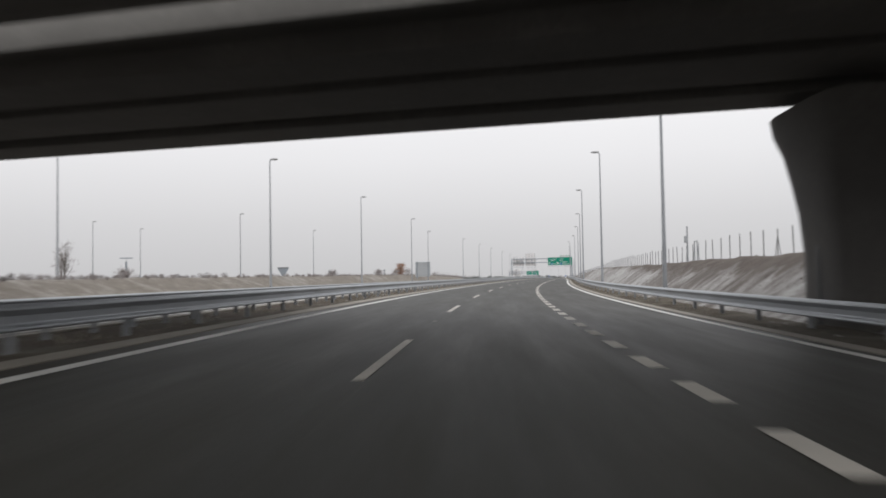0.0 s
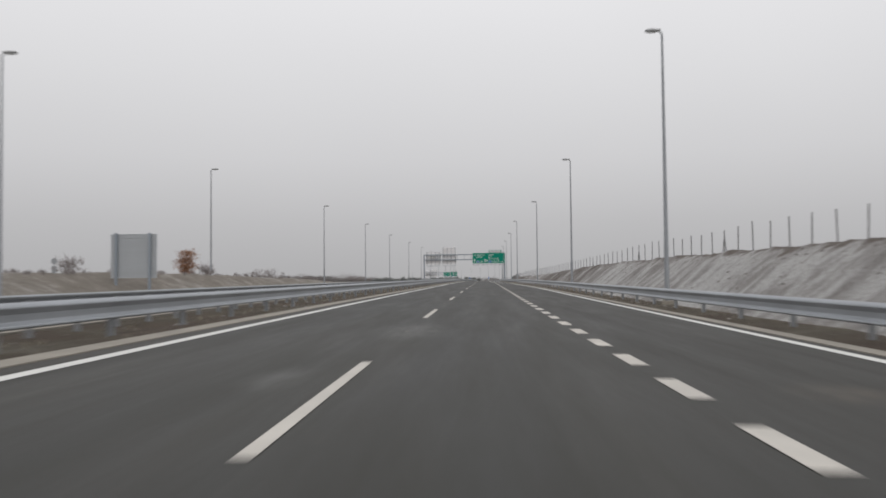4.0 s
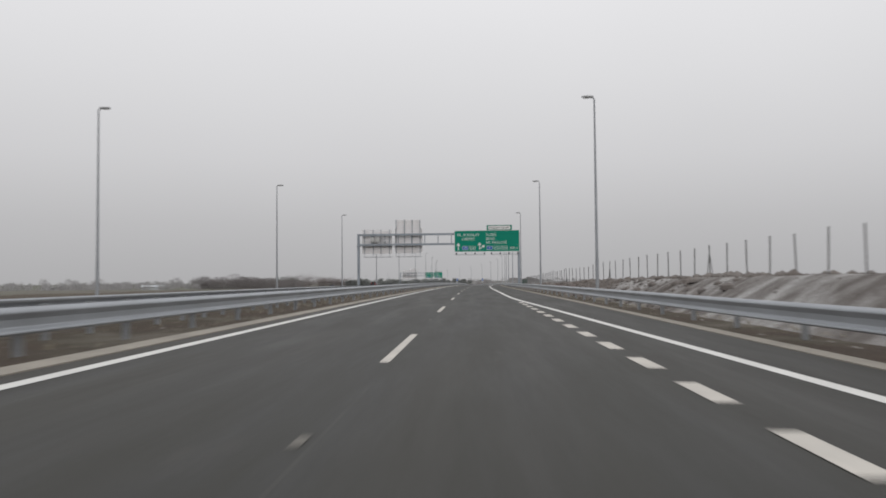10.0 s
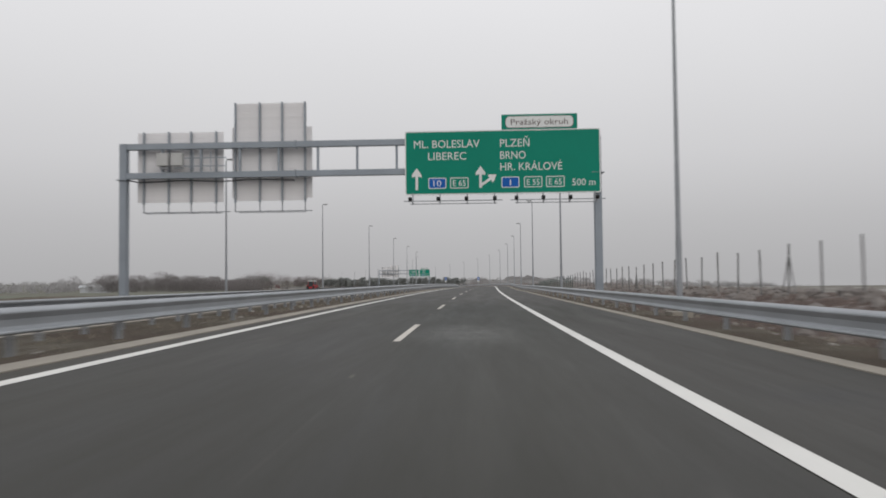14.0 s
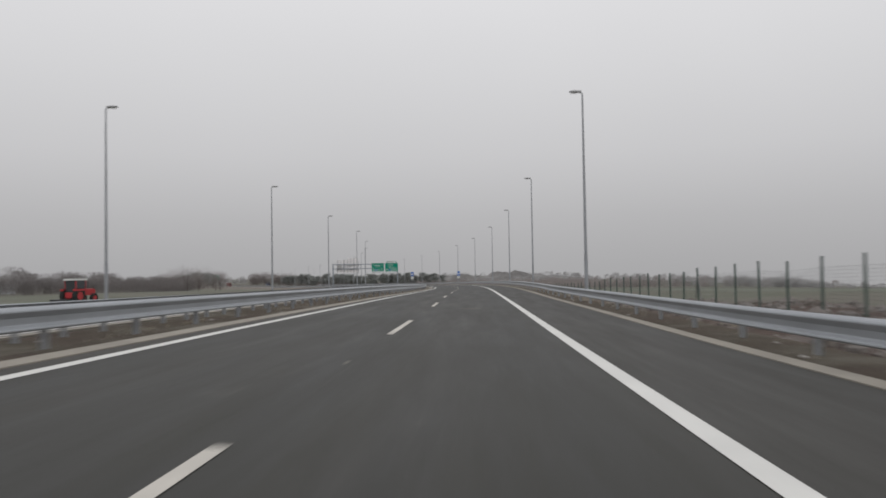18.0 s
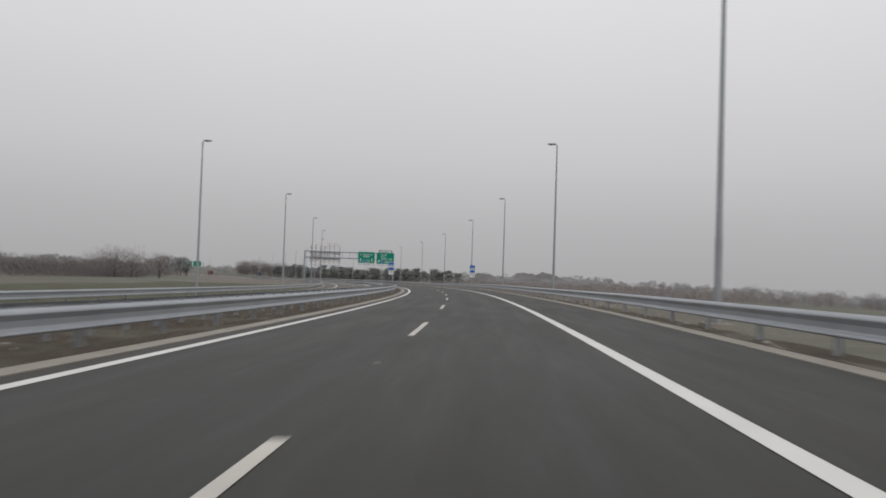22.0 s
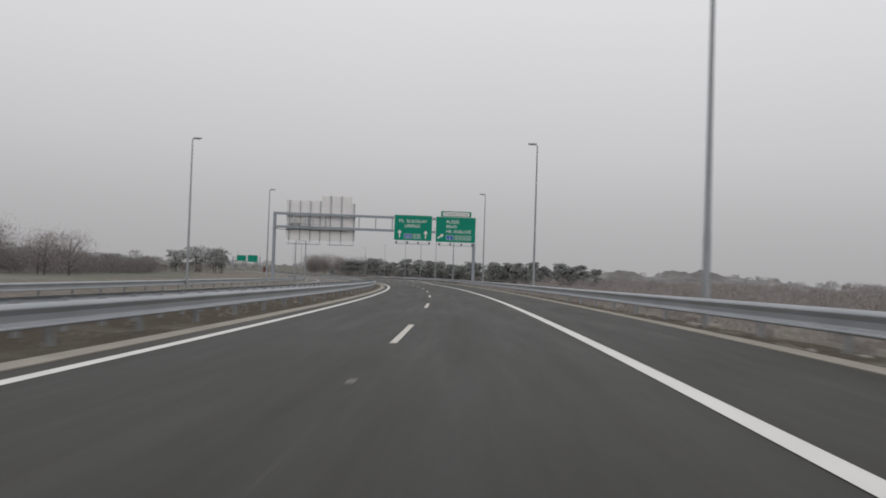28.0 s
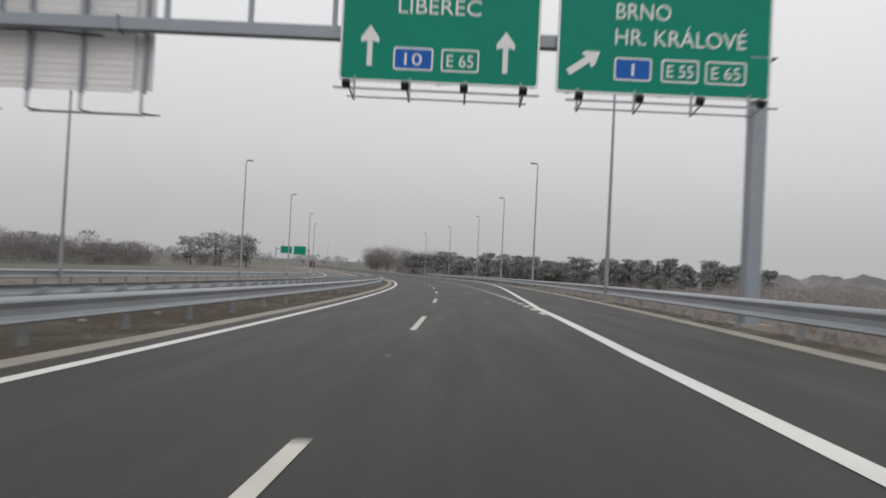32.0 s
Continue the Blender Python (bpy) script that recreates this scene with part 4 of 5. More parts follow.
def plaque(parent, x0, x1, z0, z1, y):
    board = part("plaque", Shape().plate(rounded(x0, z0, x1, z1, 0.06), y, y + 0.05), GREEN, parent, "small green plaque with white name field")
    part("field_outline", Shape().plate(rounded(x0 + 0.25, z0 + 0.09, x1 - 0.25, z1 - 0.11, 0.27, 5), y - 0.008, y - 0.003), SIGN_TEXT, board)
    part("name_field", Shape().plate(rounded(x0 + 0.28, z0 + 0.12, x1 - 0.28, z1 - 0.14, 0.26, 5), y - 0.012, y - 0.004), SIGN_WHITE, board)
    lettering("Pražský okruh", SIGN_TEXT, board, x0 + 0.62, x1 - 0.62, z0 + 0.30, (z1 - z0) * 0.40, y - 0.016)


def light_bar(parent, x0, x1, z, y, side, n=4, floods=True, hangers=()):
    """The rack of floodlights under a sign, reaching out towards the traffic."""
    bar = Shape()
    bar.box(x0 - 0.35, y + side * 1.05 - 0.03, z - 0.03, x1 + 0.35, y + side * 1.05 + 0.03, z + 0.03)
    bar.box(x0, y + side * 0.45 - 0.025, z - 0.16, x1, y + side * 0.45 + 0.025, z - 0.11)
    for i in range(n):
        x = hangers[i] if hangers else x0 + 0.15 + (x1 - x0 - 0.3) * i / (n - 1)
        bar.box(x - 0.035, y - 0.16 if hangers else y - 0.04, z - 0.14, x + 0.035, y - 0.08 if hangers else y + 0.04, z + 0.62)
        bar.tube((x, y, z - 0.12), (x, y + side * 1.05, z), 0.03, 0.03, 6)
    rack = part("light_rack", bar, STEEL, parent)
    if floods:
        for i in range(n):
            x = x0 + 0.05 + (x1 - x0 - 0.2) * i / (n - 1)
            m = Matrix.Translation((x, y + side * 1.05, z + 0.12)) @ pose(0, 0, 0, -35 * side)
            part("floodlight", Shape().box(-0.12, -0.10, -0.12, 0.12, 0.10, 0.12, m, 0.02), BLACK, rack, "small black floodlight")


def sign_back(parent, x0, x1, z0, z1, y, ribs=(0.08, 0.37, 0.63, 0.92)):
    """A sign that faces the other way: ribbed aluminium with upright posts."""
    board = part("sign_back", Shape().box(x0, y + 0.015, z0, x1, y + 0.04, z1), ALU, parent, "pale ribbed aluminium back of a sign")
    slat = Shape().box(x0, y - 0.012, 0.0, x1, y + 0.014, 0.215).box(x0, y - 0.026, 0.19, x1, y - 0.012, 0.202).mesh("slat", ALU)
    z = z0
    while z < z1 - 0.2:
        part("slat", slat, None, board).location.z = z
        z += 0.222
    for u in ribs:
        x = x0 + (x1 - x0) * u
        part("upright", Shape().box(x - 0.055, y - 0.20, z0 - 0.12, x + 0.055, y - 0.035, z1 + 0.02), GANTRY, board)


def gantry(m, left, right, top, bot, foot_l, foot_r, label):
    root = thing("sign_gantry", label, "sign gantry", "", m)
    for x, f in ((left, foot_l), (right, foot_r)):
        leg = part("leg", Shape().box(x - 0.24, -0.28, f, x + 0.24, 0.28, top, None, 0.03), GANTRY, root)
        part("flange", Shape().box(x - 0.42, -0.42, bot - 0.50, x + 0.42, 0.42, bot - 0.46), GANTRY, leg)
        part("base_plate", Shape().box(x - 0.6, -0.6, f - 0.4, x + 0.6, 0.6, f + 0.12, None, 0.05), CONCRETE, leg, "concrete footing")
    for z in (top, bot):
        part("beam", Shape().box(left + 0.2, -0.22, z - 0.40, right - 0.2, 0.22, z - 0.004, None, 0.03), GANTRY, root)
    n = round((right - left) / 2.7)
    for i in range(1, n):
        x = left + (right - left) * i / n
        part("strut", Shape().box(x - 0.075, -0.09, bot - 0.01, x + 0.075, 0.09, top - 0.39), GANTRY, root)
    for x in (left + (right - left) * 0.37, left + (right - left) * 0.66):
        for z in (top, bot):
            part("splice", Shape().box(x - 0.03, -0.29, z - 0.46, x + 0.03, 0.29, z + 0.05), GANTRY, root)
    cable, last = Shape(), Vector((left + 0.3, -0.3, bot - 0.5))
    for i in range(1, 15):
        nxt = Vector((left + 0.3 + 11.5 * i / 14, -0.26, bot - 0.62 - 0.05 * math.sin(i)))
        cable.tube(last, nxt, 0.045, 0.045, 6)
        last = nxt
    part("cable", cable, BLACK, root)
    for x in (left + 2.5, left + 3.5):
        box = part("control_box", Shape().box(x, -0.7, bot + 0.4, x + 0.78, -0.25, bot + 1.25, None, 0.03), BOXGREY, root, "grey steel control cabinet")
        part("bracket", Shape().box(x + 0.15, -0.5, bot + 0.2, x + 0.7, -0.25, bot + 0.34), POST, box)
    part("walkway_rail", Shape().box(left + 4.4, -0.7, bot + 0.3, left + 7.3, -0.65, bot + 0.36).box(left + 4.4, -0.7, bot + 0.85, left + 7.3, -0.65, bot + 0.91)
         .box(left + 5.0, -0.7, bot, left + 5.06, -0.65, bot + 1.3).box(left + 6.2, -0.7, bot, left + 6.26, -0.65, bot + 1.3), GANTRY, root)
    return root


# first gantry
g = gantry(level(425.4, 0), -22.35, 9.68, 10.75, 8.76, -0.1, -0.15, "grey steel gantry across the motorway with one broad green sign")
x0, x1, z0, z1, y = -3.07, 9.85, 6.93, 11.19, -0.42
b = sign_panel(g, x0, z0, x1, z1, y)
U, V = (lambda u: x0 + u * (x1 - x0)), (lambda v: z1 - v * (z1 - z0))
for words, u0, u1, v in (("ML. BOLESLAV", 0.047, 0.385, 0.265), ("LIBEREC", 0.12, 0.316, 0.455), ("PLZEŇ", 0.49, 0.64, 0.265), ("BRNO", 0.49, 0.62, 0.455), ("HR. KRÁLOVÉ", 0.49, 0.805, 0.635), ("500 m", 0.855, 0.972, 0.885)):
    lettering(words, SIGN_WHITE, b, U(u0), U(u1), V(v), 0.46 if words == "500 m" else 0.53, y - 0.008)
for words, u0, u1, blue in (("10", 0.12, 0.212, True), ("E 65", 0.232, 0.326, False), ("1", 0.495, 0.586, True), ("E 55", 0.61, 0.703, False), ("E 65", 0.722, 0.816, False)):
    route_box(b, U(u0), U(u1), V(0.905), V(0.735), y, words, blue)
arrow(b, U(0.06), V(0.92), V(0.58), y)
arrow(b, U(0.388), V(0.90), V(0.56), y)
arrow(b, U(0.390), V(0.86), V(0.57), y, 56)
plaque(g, 3.37, 8.37, 11.2, 12.2, y)
light_bar(g, -2.7, 3.0, 6.42, y, -1)
light_bar(g, 4.2, 9.6, 6.42, y, -1)
sign_back(g, -21.68, -15.67, 6.78, 11.62, 0.62)
sign_back(g, -14.92, -9.92, 6.82, 13.55, 0.62, (0.02, 0.36, 0.67, 0.985))
sign_back(g, -15.1, -9.55, 7.0, 11.9, 0.72, ())
light_bar(g, -21.3, -15.9, 6.2, 0.62, 1, 4, False, [-21.68 + 6.01 * u for u in (0.08, 0.37, 0.63, 0.92)])
light_bar(g, -14.7, -10.1, 6.2, 0.62, 1, 4, False, [-14.92 + 5.0 * u for u in (0.02, 0.36, 0.67, 0.985)])

# second gantry
g = gantry(level(882.5, 0), -22.7, 10.3, 11.33, 9.15, -0.35, 0.1, "grey steel gantry across the motorway with two green signs")
x0, x1, z0, z1, y = -3.17, 3.2, 7.35, 11.65, -0.42
b = sign_panel(g, x0, z0, x1, z1, y)
for words, u0, u1, v in (("ML. BOLESLAV", 0.13, 0.855, 0.295), ("LIBEREC", 0.285, 0.70, 0.48)):
    lettering(words, SIGN_WHITE, b, U(u0), U(u1), V(v), 0.53, y - 0.008)
route_box(b, U(0.27), U(0.47), V(0.905), V(0.735), y, "10", True)
route_box(b, U(0.51), U(0.70), V(0.905), V(0.735), y, "E 65", False)
arrow(b, U(0.15), V(0.885), V(0.58), y)
arrow(b, U(0.83), V(0.90), V(0.59), y)
x0, x1, z0, z1 = 3.75, 10.52, 7.28, 11.6
b = sign_panel(g, x0, z0, x1, z1, y)
for words, u0, u1, v in (("PLZEŇ", 0.27, 0.575, 0.255), ("BRNO", 0.27, 0.525, 0.44), ("HR. KRÁLOVÉ", 0.27, 0.88, 0.63)):
    lettering(words, SIGN_WHITE, b, U(u0), U(u1), V(v), 0.53, y - 0.008)
for words, u0, u1, blue in (("1", 0.27, 0.445, True), ("E 55", 0.49, 0.665, False), ("E 65", 0.695, 0.885, False)):
    route_box(b, U(u0), U(u1), V(0.895), V(0.725), y, words, blue)
arrow(b, U(0.055), V(0.85), V(0.57), y, 55, 0.22)
plaque(g, 4.61, 9.68, 11.6, 12.5, y)
light_bar(g, -2.8, 2.8, 6.88, y, -1)
light_bar(g, 4.3, 10.0, 6.82, y, -1)
sign_back(g, -20.9, -15.3, 6.85, 13.4, 0.62, (0.09, 0.40, 0.70, 0.985))
sign_back(g, -15.2, -10.2, 6.85, 14.36, 0.62, (0.30, 0.66))
sign_back(g, -15.3, -9.6, 6.95, 13.2, 0.72, (0.96,))
light_bar(g, -20.6, -15.6, 6.3, 0.62, 1, 4, False, [-20.9 + 5.6 * u for u in (0.09, 0.40, 0.70, 0.985)])
light_bar(g, -13.9, -10.0, 6.3, 0.62, 1, 3, False, [-13.7, -11.9, -9.85])

# cantilever sign far ahead
far = thing("sign_gantry", "distant grey cantilever with two green signs", "sign gantry", "", pose(-222.5, 1222, -6.9, 0, 0, 28))
part("leg", Shape().box(-9.0, -0.2, -0.5, -8.5, 0.2, 9.3), GANTRY, far)
part("leg", Shape().box(8.0, -0.2, -0.5, 8.5, 0.2, 9.3), GANTRY, far)
part("beam", Shape().box(-9.0, -0.2, 8.3, 8.5, 0.2, 8.7), GANTRY, far)
sign_panel(far, -6.5, 6.3, -0.6, 10.1, -0.35)
sign_panel(far, 0.3, 5.9, 6.6, 10.4, -0.35)

# ---- blue expressway signs ----
def blue_sign(m):
    root = thing("traffic_sign", "blue square expressway sign with white car over white plate", "traffic sign", "blue roadside signs", m)
    for x in (-0.28, 0.28):
        part("post", Shape().tube((x, 0.06, -0.8), (x, 0.06, 4.3), 0.035, 0.035, 8), STEEL, root)
    panel = part("sign_plate", Shape().plate(rounded(-0.49, 2.98, 0.49, 4.38, 0.07), 0.0, 0.025), SIGN_BLUE, root, "blue sign face")
    rim = Shape()
    out, inn = rounded(-0.49, 2.98, 0.49, 4.38, 0.07), rounded(-0.465, 3.005, 0.465, 4.355, 0.06)
    k = len(out)
    rim.add([(x, -0.004, z) for x, z in out] + [(x, -0.004, z) for x, z in inn], [(i, (i + 1) % k, k + (i + 1) % k, k + i) for i in range(k)])
    part("rim", rim, SIGN_WHITE, panel)
    pic = Shape().plate([(-0.38, 3.46), (-0.38, 3.70), (-0.33, 3.76), (-0.24, 3.78), (-0.17, 3.97), (-0.12, 4.0), (0.12, 4.0), (0.17, 3.97), (0.24, 3.78), (0.33, 3.76), (0.38, 3.70), (0.38, 3.46)], -0.012, -0.003)
    car = part("pictogram", pic, SIGN_WHITE, panel, "white car silhouette seen from the front")
    part("pictogram_window", Shape().plate([(-0.18, 3.78), (-0.125, 3.94), (0.125, 3.94), (0.18, 3.78)], -0.018, -0.012), SIGN_BLUE, car)
    part("pictogram_grille", Shape().plate([(-0.17, 3.53), (-0.17, 3.60), (0.17, 3.60), (0.17, 3.53)], -0.018, -0.012), SIGN_BLUE, car)
    for x in (-0.27, 0.27):
        part("pictogram_headlight", Shape().plate(rounded(x - 0.05, 3.59, x + 0.05, 3.69, 0.045), -0.018, -0.012), SIGN_BLUE, car)
    for x in (-0.35, 0.23):
        part("pictogram_wheel", Shape().plate([(x, 3.38), (x, 3.47), (x + 0.12, 3.47), (x + 0.12, 3.38)], -0.012, -0.003), SIGN_WHITE, car)
    sub = part("sub_plate", Shape().plate(rounded(-0.45, 2.15, 0.45, 2.88, 0.05), 0.0, 0.025), SIGN_WHITE, root, "white supplementary plate")
    part("line", Shape().box(-0.36, -0.008, 2.62, 0.36, -0.002, 2.70), SIGN_TEXT, sub)
    part("divider", Shape().box(-0.43, -0.008, 2.475, 0.43, -0.002, 2.495), DARK, sub)
    part("line", Shape().box(0.12, -0.008, 2.28, 0.30, -0.002, 2.40), DARK, sub)
    return root


B = blue_sign(level(730.6, 8.33, 0.10))
copy_thing(B, level(731.5, -6.55, 0.12))

# ---- twin road bridges at the start ----
def deck(s0, s1, z, label):
    """One skewed concrete deck with edge beams, cantilever slabs and a parapet, across the whole motorway."""
    o = L((s0 + s1) / 2, 0)
    root = thing("road_bridge", label, "bridge", "twin road bridges", pose(o.x, o.y, 0, 0, 0, turn(s0) - 11.8))
    w = (s1 - s0) / 2
    part("deck_slab", Shape().box(-60, -w, z + 0.55, 60, w, z + 1.0, None, 0.04), BRIDGE, root)
    for y0, y1 in ((-w + 1.3, -w + 3.4), (w - 3.4, w - 1.3)):
        part("edge_beam", Shape().box(-60, y0 + 0.02, z, 60, y1 - 0.02, z + 0.55, None, 0.12), BRIDGE, root)
    part("centre_beam", Shape().box(-60, -1.4, z + 0.06, 60, 1.4, z + 0.55, None, 0.12), BRIDGE, root)
    for y in (-w - 0.05, w - 0.30):
        part("fascia", Shape().box(-60, y, z + 0.42, 60, y + 0.35, z + 1.25, None, 0.03), FASCIA, root, "concrete fascia, daylight from the gap put into its paler tone")
        rail_ = part("parapet", Shape().box(-60, y + 0.14, z + 2.2, 60, y + 0.2, z + 2.28).box(-60, y + 0.14, z + 1.7, 60, y + 0.2, z + 1.75), STEEL, root)
        for i in range(40):
            part("baluster", Shape().box(-58.5 + 3 * i, y + 0.13, z + 1.2, -58.42 + 3 * i, y + 0.21, z + 2.25), STEEL, rail_)
    return root


ZD = 5.65
deck(2.6, 15.3, ZD, "grey concrete road bridge deck over the motorway, dark underside")
deck(17.0, 28.8, ZD, "grey concrete road bridge deck over the motorway, dark underside")


def pier(m):
    """A broad flared concrete pier: rounded shaft that widens towards the deck."""
    root = thing("bridge_pier", "grey concrete bridge pier with flared head", "bridge pier", "bridge piers", m)
    sh, n, rows = Shape(), 16, []
    for z, rx, ry in ((-1.0, 0.78, 1.45), (1.6, 0.78, 1.45), (2.8, 0.88, 1.55), (3.7, 1.02, 1.75), (4.5, 1.13, 2.1), (5.1, 1.30, 2.5), (5.64, 1.36, 2.62)):
        ring = []
        for i in range(n):
            a = 2 * math.pi * (i + 0.5) / n
            c, s = math.cos(a), math.sin(a)
            ring.append((rx * math.copysign(abs(c) ** 0.45, c), ry * math.copysign(abs(s) ** 0.45, s), z))
        rows += ring
    sh.add(rows, [(k * n + i, k * n + (i + 1) % n, (k + 1) * n + (i + 1) % n, (k + 1) * n + i) for k in range(6) for i in range(n)], True)
    part("shaft", sh, BRIDGE, root)
    # raised strip drawn in place of a groove, its shade put into the colour
    part("groove", Shape().box(-0.80, -0.08, -1.0, -0.74, 0.08, 3.0), DARK, root)
    return root


A = pier(level(23.4, 11.1, 0.0, 0))
copy_thing(A, level(8.0, 12.3, 0.0, 0))
for s in (8.5, 20.5):
    copy_thing(A, level(s, -25.5, 0.0, 0))
    copy_thing(A, level(s, 36.0, 0.0, 0))
    copy_thing(A, level(s, -48.0, 0.0, 0))

# ---- fence on the bank ----
GREEN_PIN = Shape().tube((0, 0, -0.5), (0, 0, 1.95), 0.045, 0.045, 6).mesh("post", MESH_GREEN)
PIN = Shape().tube((0, 0, -0.5), (0, 0, 1.95), 0.036, 0.036, 6).mesh("post", FENCE_STEEL)
STAY = Shape().tube((0.0, 0.75, -0.3), (0, 0.03, 1.5), 0.024, 0.024, 6).mesh("brace", FENCE_STEEL)
STAY2 = Shape().tube((0.0, -0.75, -0.3), (0, -0.03, 1.5), 0.024, 0.024, 6).mesh("brace", FENCE_STEEL)


def bank_level(s, q):
    rows = bank_profile(s)
    return float(np.interp(q, [r[0] for r in rows], [r[1] for r in rows]))


post_lat = knots((190, 18.6), (287, 15.8), (316, 15.2), (372, 13.6), (1300, 13.6))
GAP = 2.93
s = 22.9
while s < 590:
    wired = s > 478
    root = thing("fence", "green wire fence on slim steel posts" if wired else "run of slim steel fence posts along the bank, no wire yet", "fence", "boundary fence runs", level(s, post_lat(s), 0))
    inv = root.matrix_basis.inverted()
    for j in range(10):
        q = s + GAP * (j - 5)
        m = level(q, post_lat(q), bank_level(q, post_lat(q)) + rough(q, 0, 2.0, 0.08)) @ pose(0, 0, 0, 1.6 * math.sin(q * 7.1), 1.2 * math.sin(q * 3.3), 0)
        o = part("post", GREEN_PIN if wired else PIN, None, root)
        o.matrix_basis = inv @ m
        if j == 5:
            for st in (STAY, STAY2):
                o = part("brace", st, None, root)
                o.matrix_basis = inv @ m
    if wired:
        wire = Shape()
        for j in range(10):
            e, f = s + GAP * (j - 5), s + GAP * (j - 4)
            pa, pb = L(e, post_lat(e), bank_level(e, post_lat(e))), L(f, post_lat(f), bank_level(f, post_lat(f)))
            for k in range(14):
                h = 0.06 + 0.115 * k
                wire.tube(pa + Vector((0, 0, h)), pb + Vector((0, 0, h)), 0.003, 0.003, 3, False)
            for k in range(12):
                p = pa.lerp(pb, (k + 0.5) / 12)
                wire.tube(p + Vector((0, 0, 0.05)), p + Vector((0, 0, 1.58)), 0.003, 0.003, 3, False)
        wm = wire.mesh("wire_mesh", MESH_GREEN)
        wm.transform(inv)
        part("wire_mesh", wm, None, root, "green wire mesh")
    s += 10 * GAP

root = thing("fence_corner", "braced corner frame of two steel posts on the bank", "fence", "", level(77.0, 18.6, bank_level(77.0, 18.6)))
for y in (-0.6, 0.6):
    part("post", Shape().tube((0, y, -0.5), (0, y, 2.15), 0.045, 0.045, 8), POST, root)
    part("brace", Shape().tube((0, y * 2.6, -0.3), (0, y, 1.9), 0.028, 0.028, 6), POST, root)
part("rail", Shape().tube((0, -0.6, 2.05), (0, 0.6, 2.05), 0.03, 0.03, 6), POST, root)

# a taller pole with a box on the bank
root = thing("box_pole", "slim steel pole with a dull grey box on the bank crest", "pole", "", level(68.5, 16.3, bank_level(68.5, 16.3)))
part("pole", Shape().tube((0, 0, -0.4), (0, 0, 3.1), 0.075, 0.06, 10), POST, root)
part("box", Shape().box(-0.28, -0.2, 1.75, 0.02, -0.06, 2.3, None, 0.03), POST, root, "dull grey box")

# ---- back of a large sign, marker posts and a withered tree on the mound ----
root = thing("road_sign", "back of a large ribbed aluminium road sign on two posts", "road sign", "", level(168.2, -23.05, 0, 2))
base = left_level(168.2, -23.05)
board = part("sign_back", Shape().box(-1.64, 0.02, 1.35, 1.64, 0.045, 4.48), ALU_DULL, root, "dull ribbed aluminium back")
slat = Shape().box(-1.64, -0.004, 0.0, 1.64, 0.019, 0.205).box(-1.64, -0.05, 0.195, 1.64, -0.005, 0.222).mesh("slat", ALU_DULL)
for k in range(13):
    part("slat", slat, None, board).location.z = 1.35 + 0.24 * k
for x in (-1.22, 1.18):
    part("post", Shape().box(x - 0.09, -0.22, base - 0.5, x + 0.09, -0.06, 4.54), GANTRY, root)
for s, q, h in ((164.5, -42.8, 1.0), (176.4, -33.5, 1.0)):
    b = left_level(s, q)
    root = thing("marker_sign", "back of a small round grey sign on a short post", "traffic sign", "small signs on the mound", level(s, q, b))
    part("post", Shape().tube((0, 0, -0.4), (0, 0, h + 0.3), 0.05, 0.05, 8), POST, root)
    part("disc", Shape().tube((0, -0.03, h + 0.1), (0, 0.0, h + 0.1), 0.26, 0.26, 14), POST, root)
    part("box", Shape().box(-0.2, -0.1, -0.1, 0.2, 0.1, h * 0.7, None, 0.03), POST, root)

# a T-shaped mast far off in the field
root = thing("mast", "tall grey T-shaped mast with a long thin crossbar", "mast", "", pose(-172, 301, 0, 0, 0, 25))
part("post", Shape().tube((0, 0, -2.0), (0, 0, 9.7), 0.48, 0.40, 12), GANTRY, root)
part("neck", Shape().tube((0, 0, 9.7), (0, 0, 11.0), 0.10, 0.10, 8), GANTRY, root)
part("crossbar", Shape().box(-2.5, -0.25, 11.0, 2.5, 0.25, 11.45, None, 0.05), GANTRY, root)

root = thing("give_way_sign", "grey back of a large triangular sign on a low post", "traffic sign", "", level(102.1, -29.9, 0))
base = left_level(102.1, -29.9)
part("post", Shape().tube((0, 0.05, base - 0.4), (0, 0.05, 2.5), 0.05, 0.05, 8), POST, root)
part("sign_back", Shape().plate([(-0.74, 2.82), (0.74, 2.82), (0.78, 2.74), (0.09, 1.52), (-0.09, 1.52), (-0.78, 2.74)], -0.015, 0.01), GANTRY, root)
part("rim", Shape().box(-0.76, -0.05, 2.76, 0.76, -0.016, 2.84), DARK, root)

# ---- trees and scrub ----
rng = random.Random(7)


def sliver(sh, c, d, length, width):
    a = d.orthogonal().normalized() * width
    a.rotate(Matrix.Rotation(rng.random() * 6.28, 3, d))
    e = d * length
    sh.add([c - a, c + a, c + e + a * 0.3, c + e - a * 0.3], [(0, 1, 2, 3)])


